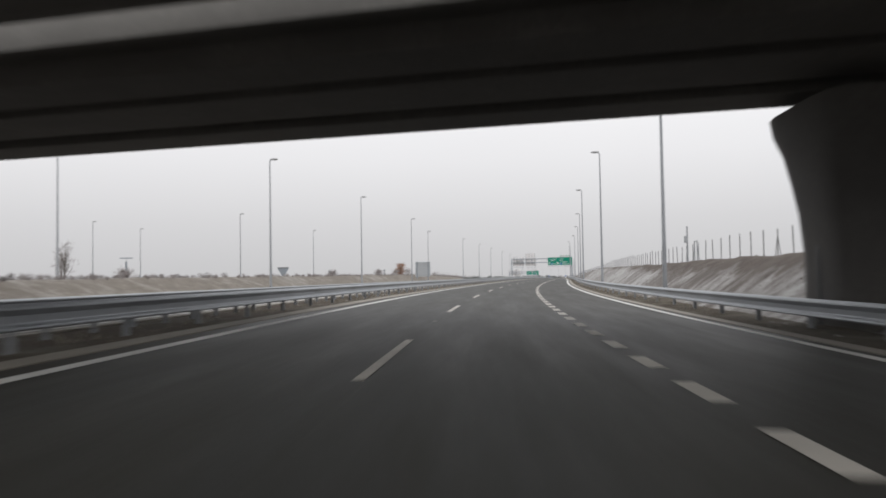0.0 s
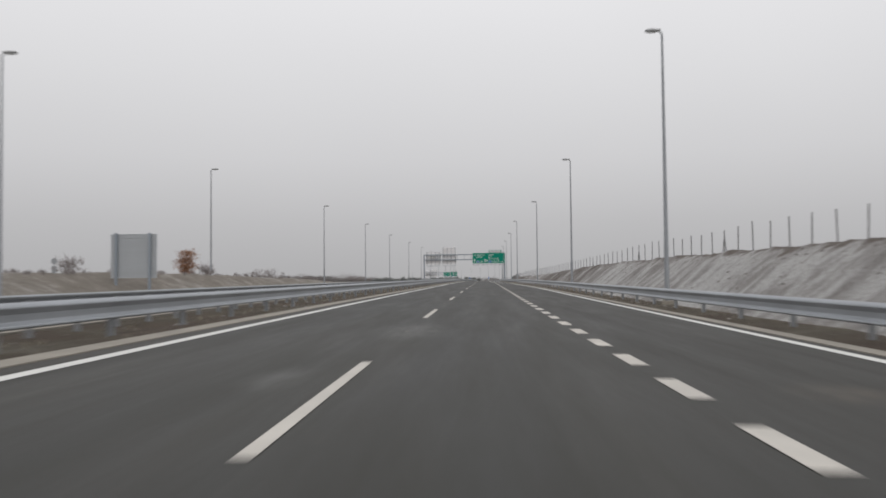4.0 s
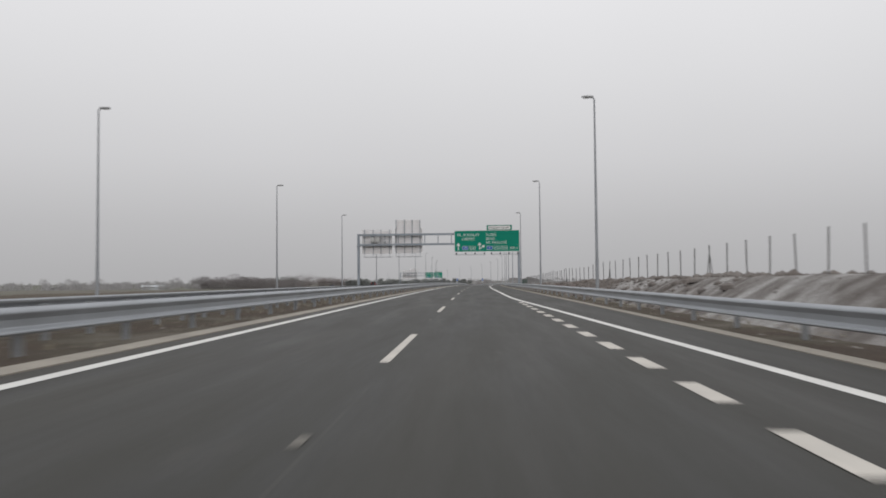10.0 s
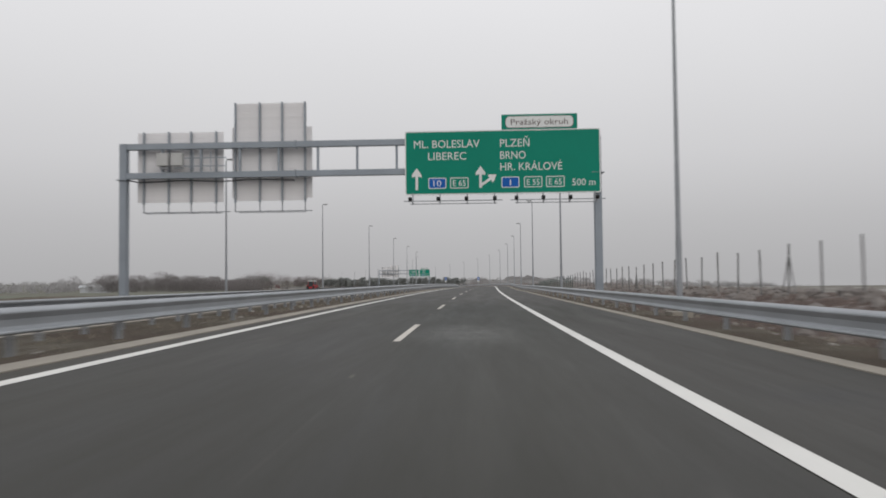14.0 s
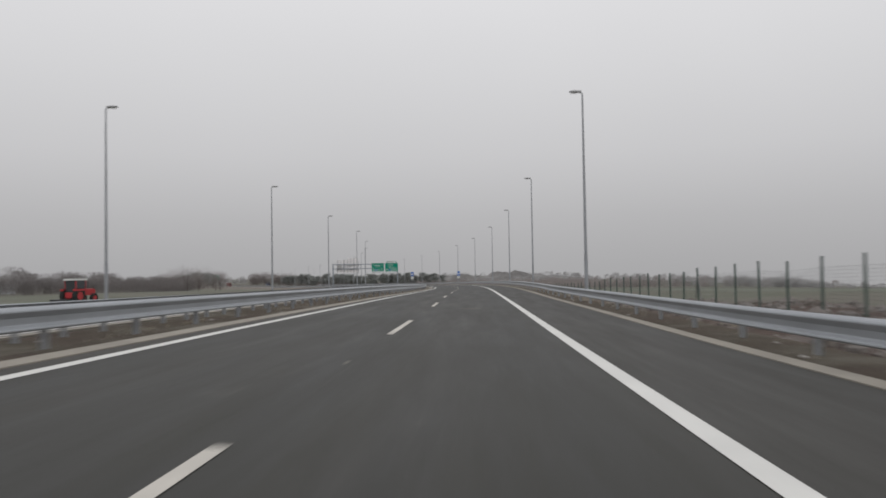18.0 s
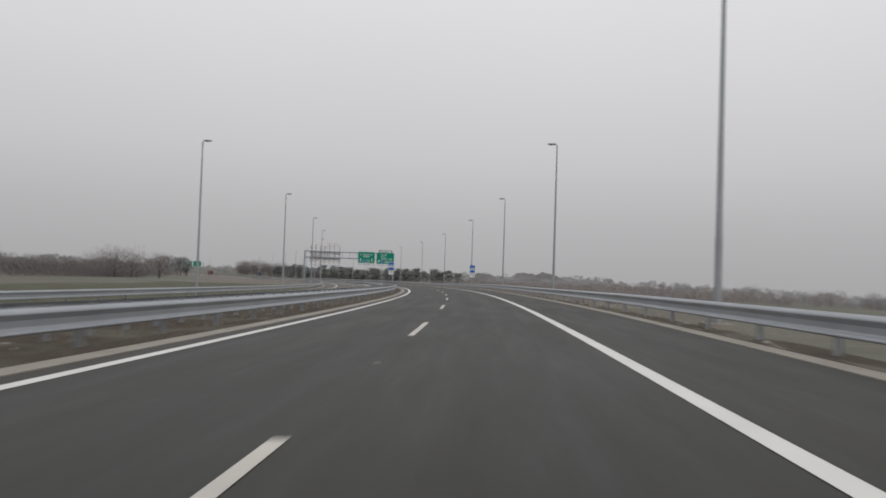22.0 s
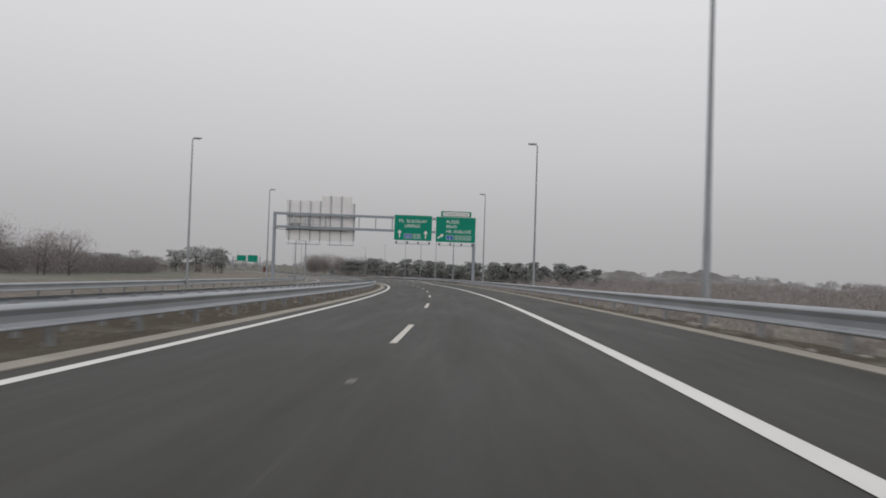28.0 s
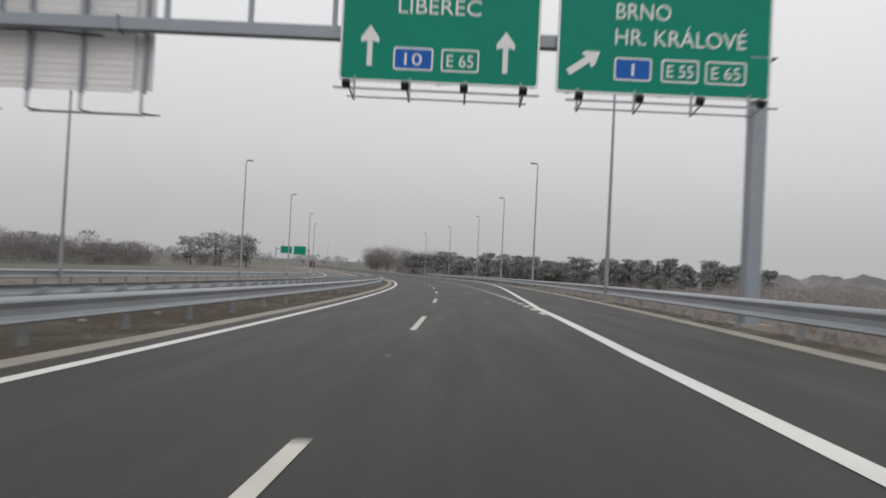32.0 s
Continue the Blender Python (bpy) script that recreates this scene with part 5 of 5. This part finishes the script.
def bare_tree(name, label, h, w, n, material, m, group="", size=1.0, low=0.1, limbs=9):
    """A tapered trunk with limbs, and a crown of many fine twigs with gaps."""
    root = thing(name, label, "tree" if h > 4 else "shrub", group, m)
    tr = Shape()
    tr.tube((0, 0, -0.5), (0, 0, h * 0.45), h * 0.018, h * 0.011, 7)
    tr.tube((0, 0, h * 0.45), (0.02 * h, 0, h * 0.9), h * 0.011, h * 0.003, 6)
    crown, tips = Shape(), []
    for i in range(limbs):
        a, z = 2.4 * i + rng.random(), h * (low + (0.62 - low) * i / limbs)
        out = w * (0.32 + 0.2 * rng.random()) * (1 - 0.35 * i / limbs)
        q = Vector((math.cos(a) * out, math.sin(a) * out, z + h * (0.18 + 0.2 * rng.random())))
        mid = Vector((q.x * 0.5, q.y * 0.5, z + (q.z - z) * 0.35))
        tr.tube((0, 0, z), mid, h * 0.008, h * 0.005, 5, False)
        tr.tube(mid, q, h * 0.005, h * 0.002, 5, False)
        tips += [(mid, 0.2 * w), (q, 0.22 * w)]
    tips.append((Vector((0.02 * h, 0, h * 0.82)), 0.16 * w))
    part("trunk", tr, BARK, root)
    for _ in range(n):
        t, r = rng.choice(tips)
        d = Vector((rng.gauss(0, 1), rng.gauss(0, 1), rng.gauss(0.35, 0.8)))
        c = t + d * r * 0.55
        c.z = max(c.z, 0.05 * h)
        d = (d + Vector((0, 0, 0.5))).normalized()
        sliver(crown, c, d, size * (0.5 + rng.random()), 0.02 * size + 0.02)
    part("crown", crown, material, root)
    return root


def pine(m, h, w, seed, group):
    """A pine with an open trunk and flat tiers of needle clumps."""
    local = random.Random(seed)
    root = thing("pine_tree", "dark green Scots pine with open flat-topped crown", "tree", group, m)
    tr, crown = Shape(), Shape()
    lean = Vector((local.gauss(0, 0.05) * h, local.gauss(0, 0.05) * h, h * 0.9))
    tr.tube((0, 0, -0.5), lean * 0.6, h * 0.022, h * 0.014, 7)
    tr.tube(lean * 0.6, lean, h * 0.014, h * 0.005, 6)
    for i in range(36):
        z = 0.22 + 0.74 * local.random() ** 0.75
        a = local.random() * 6.28
        reach = w * 0.5 * (0.25 + 0.75 * local.random()) * (1.05 - 0.6 * abs(z - 0.62) / 0.4)
        c = lean * z + Vector((math.cos(a) * reach, math.sin(a) * reach, 0.05 * h))
        tr.tube(lean * max(0.25, z - 0.08), c, h * 0.006, h * 0.003, 5, False)
        rr = w * (0.12 + 0.09 * local.random())
        for _ in range(62):
            d = Vector((local.gauss(0, 1), local.gauss(0, 1), local.gauss(0.2, 0.5))).normalized()
            p = c + Vector((d.x * rr, d.y * rr, d.z * rr * 0.55)) * (0.5 + 0.5 * local.random())
            sliver(crown, p, (d + Vector((0, 0, 0.3))).normalized(), h * 0.035 + 0.1, 0.06 + h * 0.008)
    part("trunk", tr, BARK, root)
    part("crown", crown, NEEDLE, root)
    return root


def belt(name, label, line, count, h, spread, n, material, size, z, seed, jit=0.35, thin=0.05):
    """Far woods or scrub: many twig clumps along a line, one mesh."""
    local = random.Random(seed)
    sh = Shape()
    for i in range(count):
        w = (i + local.random()) / count * (len(line) - 1)
        k = min(int(w), len(line) - 2)
        a, b = Vector(line[k]), Vector(line[k + 1])
        c = a.lerp(b, w - k) + Vector((local.gauss(0, spread), local.gauss(0, spread)))
        hh = h * (1 + local.uniform(-jit, jit))
        rr = hh * local.uniform(0.45, 0.75)
        zz = z(c.x, c.y) if callable(z) else z
        for _ in range(n):
            u = local.random() ** 0.6
            ang = local.random() * 6.28
            rad = rr * math.sqrt(local.random()) * math.sqrt(max(0.0, 1 - (u - 0.35) ** 2 / 0.5))
            p = Vector((c.x + rad * math.cos(ang), c.y + rad * math.sin(ang), zz + hh * u * 0.92))
            d = Vector((local.gauss(0, 0.5), local.gauss(0, 0.5), 0.7)).normalized()
            e = d.orthogonal().normalized() * size * thin
            e.rotate(Matrix.Rotation(local.random() * 6.28, 3, d))
            q = p + d * size * (0.6 + 0.8 * local.random())
            sh.add([p - e, p + e, q + e * 0.4, q - e * 0.4], [(0, 1, 2, 3)])
    return thing(name, label, "woods", "", None, sh, material, "stuff")


def road_place(s, lat):
    q = L(s, lat)
    return (q.x, q.y)


def floor_z(x, y):
    j = int(np.argmin((CX - x) ** 2 + (CY - y) ** 2))
    lat = (x - CX[j]) * math.cos(PSI[j]) + (y - CY[j]) * math.sin(PSI[j])
    dist = math.hypot(x - CX[j], y - CY[j])
    off = bank_top(SS[j]) if lat > 0 else mound(SS[j])
    far = min(1.0, max(0.0, (dist - 60) / 500))
    return CZ[j] + off * (1 - far) - 1.5 * far - 0.3 + dip(SS[j], lat) + vale(x, y)


def on_floor(x, y, rz=0):
    return pose(x, y, floor_z(x, y) + 0.2, 0, 0, rz)


belt("mound_tufts", "low dry weeds along the top of the mound", [road_place(s, -27.5) for s in (20, 80, 140, 200, 250)], 420, 0.3, 2.6, 46, RIME, 0.2, lambda x, y: floor_z(x, y) + 0.15, 62, 0.5, 0.06)
root = bare_tree("small_tree", "small tree with withered rust-brown leaves on the mound", 4.3, 2.6, 3200, RUST_LEAF, level(219.4, -39.1, left_level(219.4, -39.1) - 0.1), size=0.26, low=0.06)
belt("brushwood", "dark low brushwood on the crest of the mound", [(-76, 177), (-96, 171), (-126, 163)], 70, 1.3, 2.0, 150, HEDGE, 0.3, floor_z, 66, 0.4, 0.06)
for s, q, h in ((172, -30, 1.1), (180, -29, 1.3), (148, -28, 1.0), (196, -28, 1.0), (74, -36, 1.0), (60, -42, 1.1), (235, -32, 1.5), (238, -35, 1.6), (125, -30, 1.0)):
    bare_tree("shrub", "low leafless shrub with brown twigs", h, h * 1.6, 300, RIME, level(s, q, left_level(s, q) - 0.1), "shrubs on the mound", 0.35)
for s, q, h in ((150, -95, 9), (120, -100, 11), (100, -85, 10), (170, -110, 8)):
    bare_tree("poplar", "slender leafless poplar in the mist", h, h * 0.35, 500, RIME, on_floor(*road_place(s, q)), "poplars by the site", 0.6, 0.1, 12)
for x, y, h, w, sd in ((-209, 1131, 14, 15, 3), (-200, 1136, 13.5, 15, 4), (-218, 1128, 12.5, 13, 5), (-193, 1129, 10.5, 9, 6), (-205, 1143, 12, 12, 8)):
    pine(on_floor(x, y), h, w, sd, "pine clump in the field")
for i in range(60):
    w = i / 59
    x, y = -4 - 148 * w + rng.gauss(0, 2.5), 1102 + 100 * w + rng.gauss(0, 4)
    pine(on_floor(x, y, rng.random() * 360), 9.8 + 3.4 * rng.random(), 6.0 + 3.0 * rng.random(), 20 + i, "row of pines beside the road")
for x, y, h in ((-178, 1244, 14.5), (-171, 1250, 13.5), (-186, 1248, 14), (-163, 1240, 12), (-192, 1256, 13), (-158, 1252, 12.5), (-150, 1246, 11.5), (-140, 1236, 11), (-120, 1232, 10)):
    bare_tree("deciduous_tree", "tall leafless tree with rimed reddish-grey twigs", h, h * 0.85, 6500, RIME, on_floor(x, y), "tall bare trees by the road", 0.85, 0.12, 14)
for x, y, h in ((-136, 895, 12.5), (-131, 899, 11.0), (-149, 917, 11.5), (-129, 922, 10.5), (-154, 914, 10.5), (-140, 925, 9.0), (-121, 903, 9.5)):
    bare_tree("deciduous_tree", "broad leafless tree with fine dark twigs in the hedge", h, h * 1.05, 3400, RIME, on_floor(x, y), "broad bare trees in the hedge", 0.55, 0.08, 14)
belt("pine_undergrowth", "young dark pines between the taller ones", [(0, 1102), (-152, 1202)], 70, 5.5, 3, 170, NEEDLE, 0.8, floor_z, 65, 0.4, 0.07)
belt("clump_undergrowth", "dark bushes under the pine clump", [(-222, 1130), (-209, 1128), (-194, 1132)], 16, 4.5, 2.5, 260, RIME, 0.9, floor_z, 61, 0.3, 0.06)
belt("pine_undergrowth", "rimed bushes below the pines", [(0, 1102), (-152, 1202)], 200, 3.6, 4, 190, RIME, 0.9, floor_z, 51, 0.4, 0.06)
belt("hedge", "dark leafless hedge along the field", [road_place(s, q) for s, q in ((700, -150), (800, -125), (930, -100), (1060, -92), (1150, -75))], 420, 6.3, 5, 340, HEDGE, 0.75, floor_z, 52)
belt("hedge_trees", "taller leafless trees in the hedge", [road_place(s, q) for s, q in ((760, -140), (930, -110), (1080, -100))], 46, 8.0, 6, 520, HEDGE, 0.85, floor_z, 53)
belt("far_woods", "pale woods on the horizon, mist put into their colour", [(-420, -200), (-380, 300), (-360, 700), (-420, 1100), (-500, 1500)], 420, 7.0, 25, 90, HAZED_WOODS, 1.8, floor_z, 54, 0.45, 0.12)
belt("far_woods", "pale woods on the horizon, mist put into their colour", [(-480, 1500), (-300, 1750), (0, 1800), (300, 1700), (480, 1500)], 300, 8.5, 30, 90, HAZED_WOODS, 2.0, floor_z, 55, 0.45, 0.12)
belt("scrubland", "low rimed scrub with reddish-grey twigs", [road_place(s, q) for s, q in ((835, 128), (900, 115), (1010, 110), (1120, 150))], 500, 4.2, 26, 300, SCRUB, 0.6, floor_z, 56, 0.5)
belt("scrubland", "low rimed scrub with reddish-grey twigs", [road_place(s, q) for s, q in ((735, 50), (880, 54), (1000, 62), (1080, 85))], 380, 2.3, 12, 300, SCRUB, 0.42, floor_z, 57, 0.5)
belt("scrubland", "low rimed scrub with reddish-grey twigs", [road_place(s, q) for s, q in ((705, 28), (880, 27), (1000, 34), (1080, 60))], 340, 1.7, 6, 190, SCRUB, 0.36, floor_z, 63, 0.5)
belt("scrubland", "tall rimed scrub with grey twigs below the spoil heaps", [road_place(s, q) for s, q in ((900, 150), (1010, 150), (1100, 170), (1180, 200))], 260, 5.0, 26, 260, RIME, 0.7, floor_z, 64, 0.5)
belt("field_bushes", "rimed bushes at the field edge, colour paled for mist", [road_place(s, q) for s, q in ((600, -190), (680, -170), (740, -150))], 40, 4.0, 9, 240, HAZED_WOODS, 0.9, floor_z, 58, 0.5)
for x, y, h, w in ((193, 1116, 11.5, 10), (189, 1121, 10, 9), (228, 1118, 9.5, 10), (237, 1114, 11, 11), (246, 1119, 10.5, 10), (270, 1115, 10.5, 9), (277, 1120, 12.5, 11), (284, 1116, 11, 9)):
    bare_tree("field_tree", "broad rimed tree standing out of the field wood, colour paled for mist", h, w, 2600, HAZED_WOODS, on_floor(x, y), "broad trees in the field wood", 0.6, 0.12, 12)
belt("field_woods", "rimed grey wood beyond the green field, colour paled for mist", [(45, 1170), (120, 1140), (193, 1123), (235, 1115), (275, 1112), (290, 1116)], 130, 7.0, 9, 330, HAZED_WOODS, 1.1, floor_z, 59, 0.4, 0.05)
belt("field_woods", "rimed grey wood beyond the green field, colour paled for mist", [(312, 1140), (367, 1252), (480, 1330)], 50, 6.0, 12, 240, HAZED_WOODS, 1.2, floor_z, 60, 0.4, 0.05)

# ---- spoil heaps behind the pines ----
def heap(x, y, h, r, seed, squash=1.0):
    vs, fs, uv, n, k = [], [], [], 40, 14
    z0 = floor_z(x, y) - 1.0
    for j in range(k + 1):
        for i in range(n):
            a = 2 * math.pi * i / n
            q = r * j / k
            px, py = x + q * math.cos(a), y + q * squash * math.sin(a)
            w = 1 - j / k
            vs.append((px, py, z0 + (h + 1) * (w * (1.55 - 0.55 * w)) * (1 + 0.22 * noise.noise((px / 16, py / 16, seed))) + (1.3 * noise.noise((px / 5, py / 5, seed)) if j < k else -0.5)))
            uv.append((px, py))
    fs = [(j * n + i, (j + 1) * n + i, (j + 1) * n + (i + 1) % n, j * n + (i + 1) % n) for j in range(k) for i in range(n)]
    me = bpy.data.meshes.new("earth_hill")
    me.from_pydata(vs, [], fs)
    lay = me.uv_layers.new(name="UVMap")
    lay.data.foreach_set("uv", [c for loop in me.loops for c in uv[loop.vertex_index]])
    me.materials.append(HEAP)
    tagged(new("earth_hill", me), "grey heap of excavated earth dusted with frost", "hill", "earth hills")


heap(15, 1281, 11.5, 33, 1)
heap(80, 1448, 8.5, 95, 2)
heap(81, 1407, 12.3, 34, 3)
heap(65, 1438, 13.0, 30, 4, 0.7)
heap(105, 1437, 9.8, 34, 5)
heap(130, 1436, 6.5, 60, 6)
heap(-20, 1390, 10.5, 45, 7)


# ---- farm shed in the mist ----
root = thing("shed", "low grey shed with shallow roof, far off in the mist", "shed", "", pose(-300, 1000, floor_z(-300, 1000), 0, 0, 20))
part("wall", Shape().box(-11, -6, -1, 11, 6, 5), ALU_DULL, root)
part("roof", Shape().add([(-12, -7, 5), (12, -7, 5), (12, 7, 5), (-12, 7, 5), (-12, 0, 7), (12, 0, 7)], [(0, 1, 5, 4), (2, 3, 4, 5), (0, 4, 3), (1, 2, 5), (3, 2, 1, 0)]), ALU_DULL, root)

# ---- red tractor in the field ----
m = level(562.0, -40.5, mound(562) + 0.15, -12)
root = thing("tractor", "red tractor with white cab roof standing in the field", "tractor", "", m)
part("bonnet", Shape().box(-0.42, 0.5, 0.85, 0.42, 2.35, 1.55, None, 0.12).box(-0.36, 2.3, 0.9, 0.36, 2.5, 1.4, None, 0.1), RED, root)
part("body", Shape().box(-0.5, -1.3, 0.6, 0.5, 0.7, 1.2, None, 0.08), RED, root)
for x in (-0.95, 0.6):
    part("mudguard", Shape().box(x, -1.5, 1.35, x + 0.36, 0.2, 1.55, None, 0.08), RED, root)
cab = part("cab", Shape().box(-0.68, -1.05, 1.2, 0.68, 0.5, 2.45, None, 0.06), CAB_GLASS, root, "glazed cab")
for x in (-0.7, 0.62):
    for y in (-1.07, 0.42):
        part("pillar", Shape().box(x, y, 1.2, x + 0.08, y + 0.1, 2.5), RED, cab)
part("cab_roof", Shape().box(-0.8, -1.2, 2.46, 0.8, 0.65, 2.64, None, 0.08), SIGN_WHITE, root, "white cab roof")
for x, y, r, w in ((-0.95, -0.7, 0.82, 0.38), (0.57, -0.7, 0.82, 0.38), (-0.85, 1.75, 0.52, 0.28), (0.57, 1.75, 0.52, 0.28)):
    wh = part("wheel", Shape().tube((x, y, r), (x + w, y, r), r, r, 18), RUBBER, root)
    part("rim", Shape().tube((x - 0.01, y, r), (x + w + 0.01, y, r), r * 0.55, r * 0.55, 14), RED, wh)
part("exhaust", Shape().tube((0.3, 1.3, 1.5), (0.3, 1.3, 2.6), 0.04, 0.04, 8), DARK, root)
part("plough", Shape().box(-0.9, -3.0, 0.3, 0.9, -1.4, 0.5).box(-0.7, -2.8, -0.1, -0.6, -2.4, 0.4).box(0.5, -2.2, -0.1, 0.6, -1.8, 0.4), DARK, root)

# ---- lorries far ahead ----
for x, y, z, rz, paint, label in ((-199, 1198, -8.35, 28, TRUCK_RED, "distant dark red lorry on the far carriageway"), (-178, 1262, -8.0, 25, TRUCK_BLUE, "distant blue lorry on the motorway")):
    root = thing("lorry", label, "lorry", "", pose(x, y, max(z, floor_z(x, y) + 0.3), 0, 0, rz))
    part("box_body", Shape().box(-1.25, 0.0, 1.0, 1.25, 8.0, 3.9, None, 0.05), paint, root)
    part("cab", Shape().box(-1.2, -2.3, 0.6, 1.2, -0.15, 3.2, None, 0.12), paint, root)
    part("windscreen", Shape().box(-1.05, -2.33, 1.9, 1.05, -2.28, 2.8), CAB_GLASS, root)
    for xx in (-1.2, 0.85):
        for yy in (-1.3, 4.8, 6.2):
            part("wheel", Shape().tube((xx, yy, 0.5), (xx + 0.35, yy, 0.5), 0.5, 0.5, 14), RUBBER, root)

# ---- clods, stones and dry grass beside the road ----
local = random.Random(21)


def lump(sh, c, r, squash):
    """A rough stone or clod of twelve faces or so."""
    n = 6
    turn0 = local.random() * 6.28
    ring = []
    for z, k in ((-0.2, 0.9), (0.45, 0.75)):
        for i in range(n):
            a = turn0 + 6.2832 * i / n
            q = r * k * (0.7 + 0.5 * local.random())
            ring.append((c.x + q * math.cos(a), c.y + q * math.sin(a), c.z + r * squash * z))
    ring.append((c.x, c.y, c.z + r * squash * (0.8 + 0.3 * local.random())))
    sh.add(ring, [(i, (i + 1) % n, n + (i + 1) % n, n + i) for i in range(n)] + [(n + i, n + (i + 1) % n, 2 * n) for i in range(n)])


CLOD = foliage("frozen_clods", (0.058, 0.042, 0.034), (0.11, 0.086, 0.07), (0.33, 0.32, 0.31), 0.45)
STONE = foliage("pale_stones", (0.20, 0.185, 0.165), (0.34, 0.32, 0.29), (0.42, 0.40, 0.38), 0.4)
sh = Shape()
for _ in range(2200):
    s = local.uniform(20, 345)
    w = 1 - 0.9 * local.random() ** 2.2
    q = rail_r(s) + 2.0 + w * (fence_lat(s) + 1.5 - rail_r(s) - 2.0)
    lump(sh, L(s, q, bank_level(s, q)), local.uniform(0.03, 0.12) * (0.7 + 0.9 * (w > 0.8)), 0.7)
thing("clods", "frozen earth clods on the cutting bank", "clods", "", None, sh, CLOD, "stuff")
sh = Shape()
for _ in range(5200):
    s = local.uniform(300, 575)
    q = local.uniform(rail_r(s) + 1.5, 18.0)
    lump(sh, L(s, q, bank_level(s, q)), 0.06 + 0.34 * local.random() ** 2.5, 0.75)
thing("clods", "dark frozen clods dusted with frost on the berm", "clods", "", None, sh, CLOD, "stuff")
sh = Shape()
for _ in range(1500):
    s = local.uniform(10, 960)
    if local.random() < 0.6:
        q = local.uniform(edge_r(s) + 0.7, rail_r(s) + 1.4)
        p = L(s, q, verge(s, edge_r(s) + 0.5) - 0.02)
    else:
        q = local.uniform(-8.2, -5.4)
        p = P(s, q, -0.06)
    lump(sh, p, 0.02 + 0.10 * local.random() ** 3, 0.6)
thing("stones", "small pale stones and scraps on the verges", "stones", "", None, sh, STONE, "stuff")
sh = Shape()
for _ in range(26000):
    s = local.uniform(15, 960)
    k = local.random()
    if k < 0.45:
        q = edge_r(s) + 0.75 + 2.0 * local.random()
        p = L(s, q, verge(s, edge_r(s) + 0.5) - 0.05)
    elif k < 0.8:
        q = local.uniform(-8.3, -5.35)
        p = P(s, q, -0.10)
    else:
        q = local.uniform(-24.5, -21.3)
        p = L(s, q, left_level(s, q) - 0.03)
    if noise.noise((s * 0.25, q * 0.8, 1.0)) < -0.05:
        continue
    for _ in range(3):
        d = Vector((local.gauss(0, 0.6), local.gauss(0, 0.6), 1.0)).normalized()
        e = d.orthogonal().normalized() * 0.012
        tip = p + d * local.uniform(0.05, 0.2)
        sh.add([p - e, p + e, tip], [(0, 1, 2)])
thing("dry_grass", "thin dry grass on the verges and the median", "grass", "", None, sh, GRASS, "stuff")
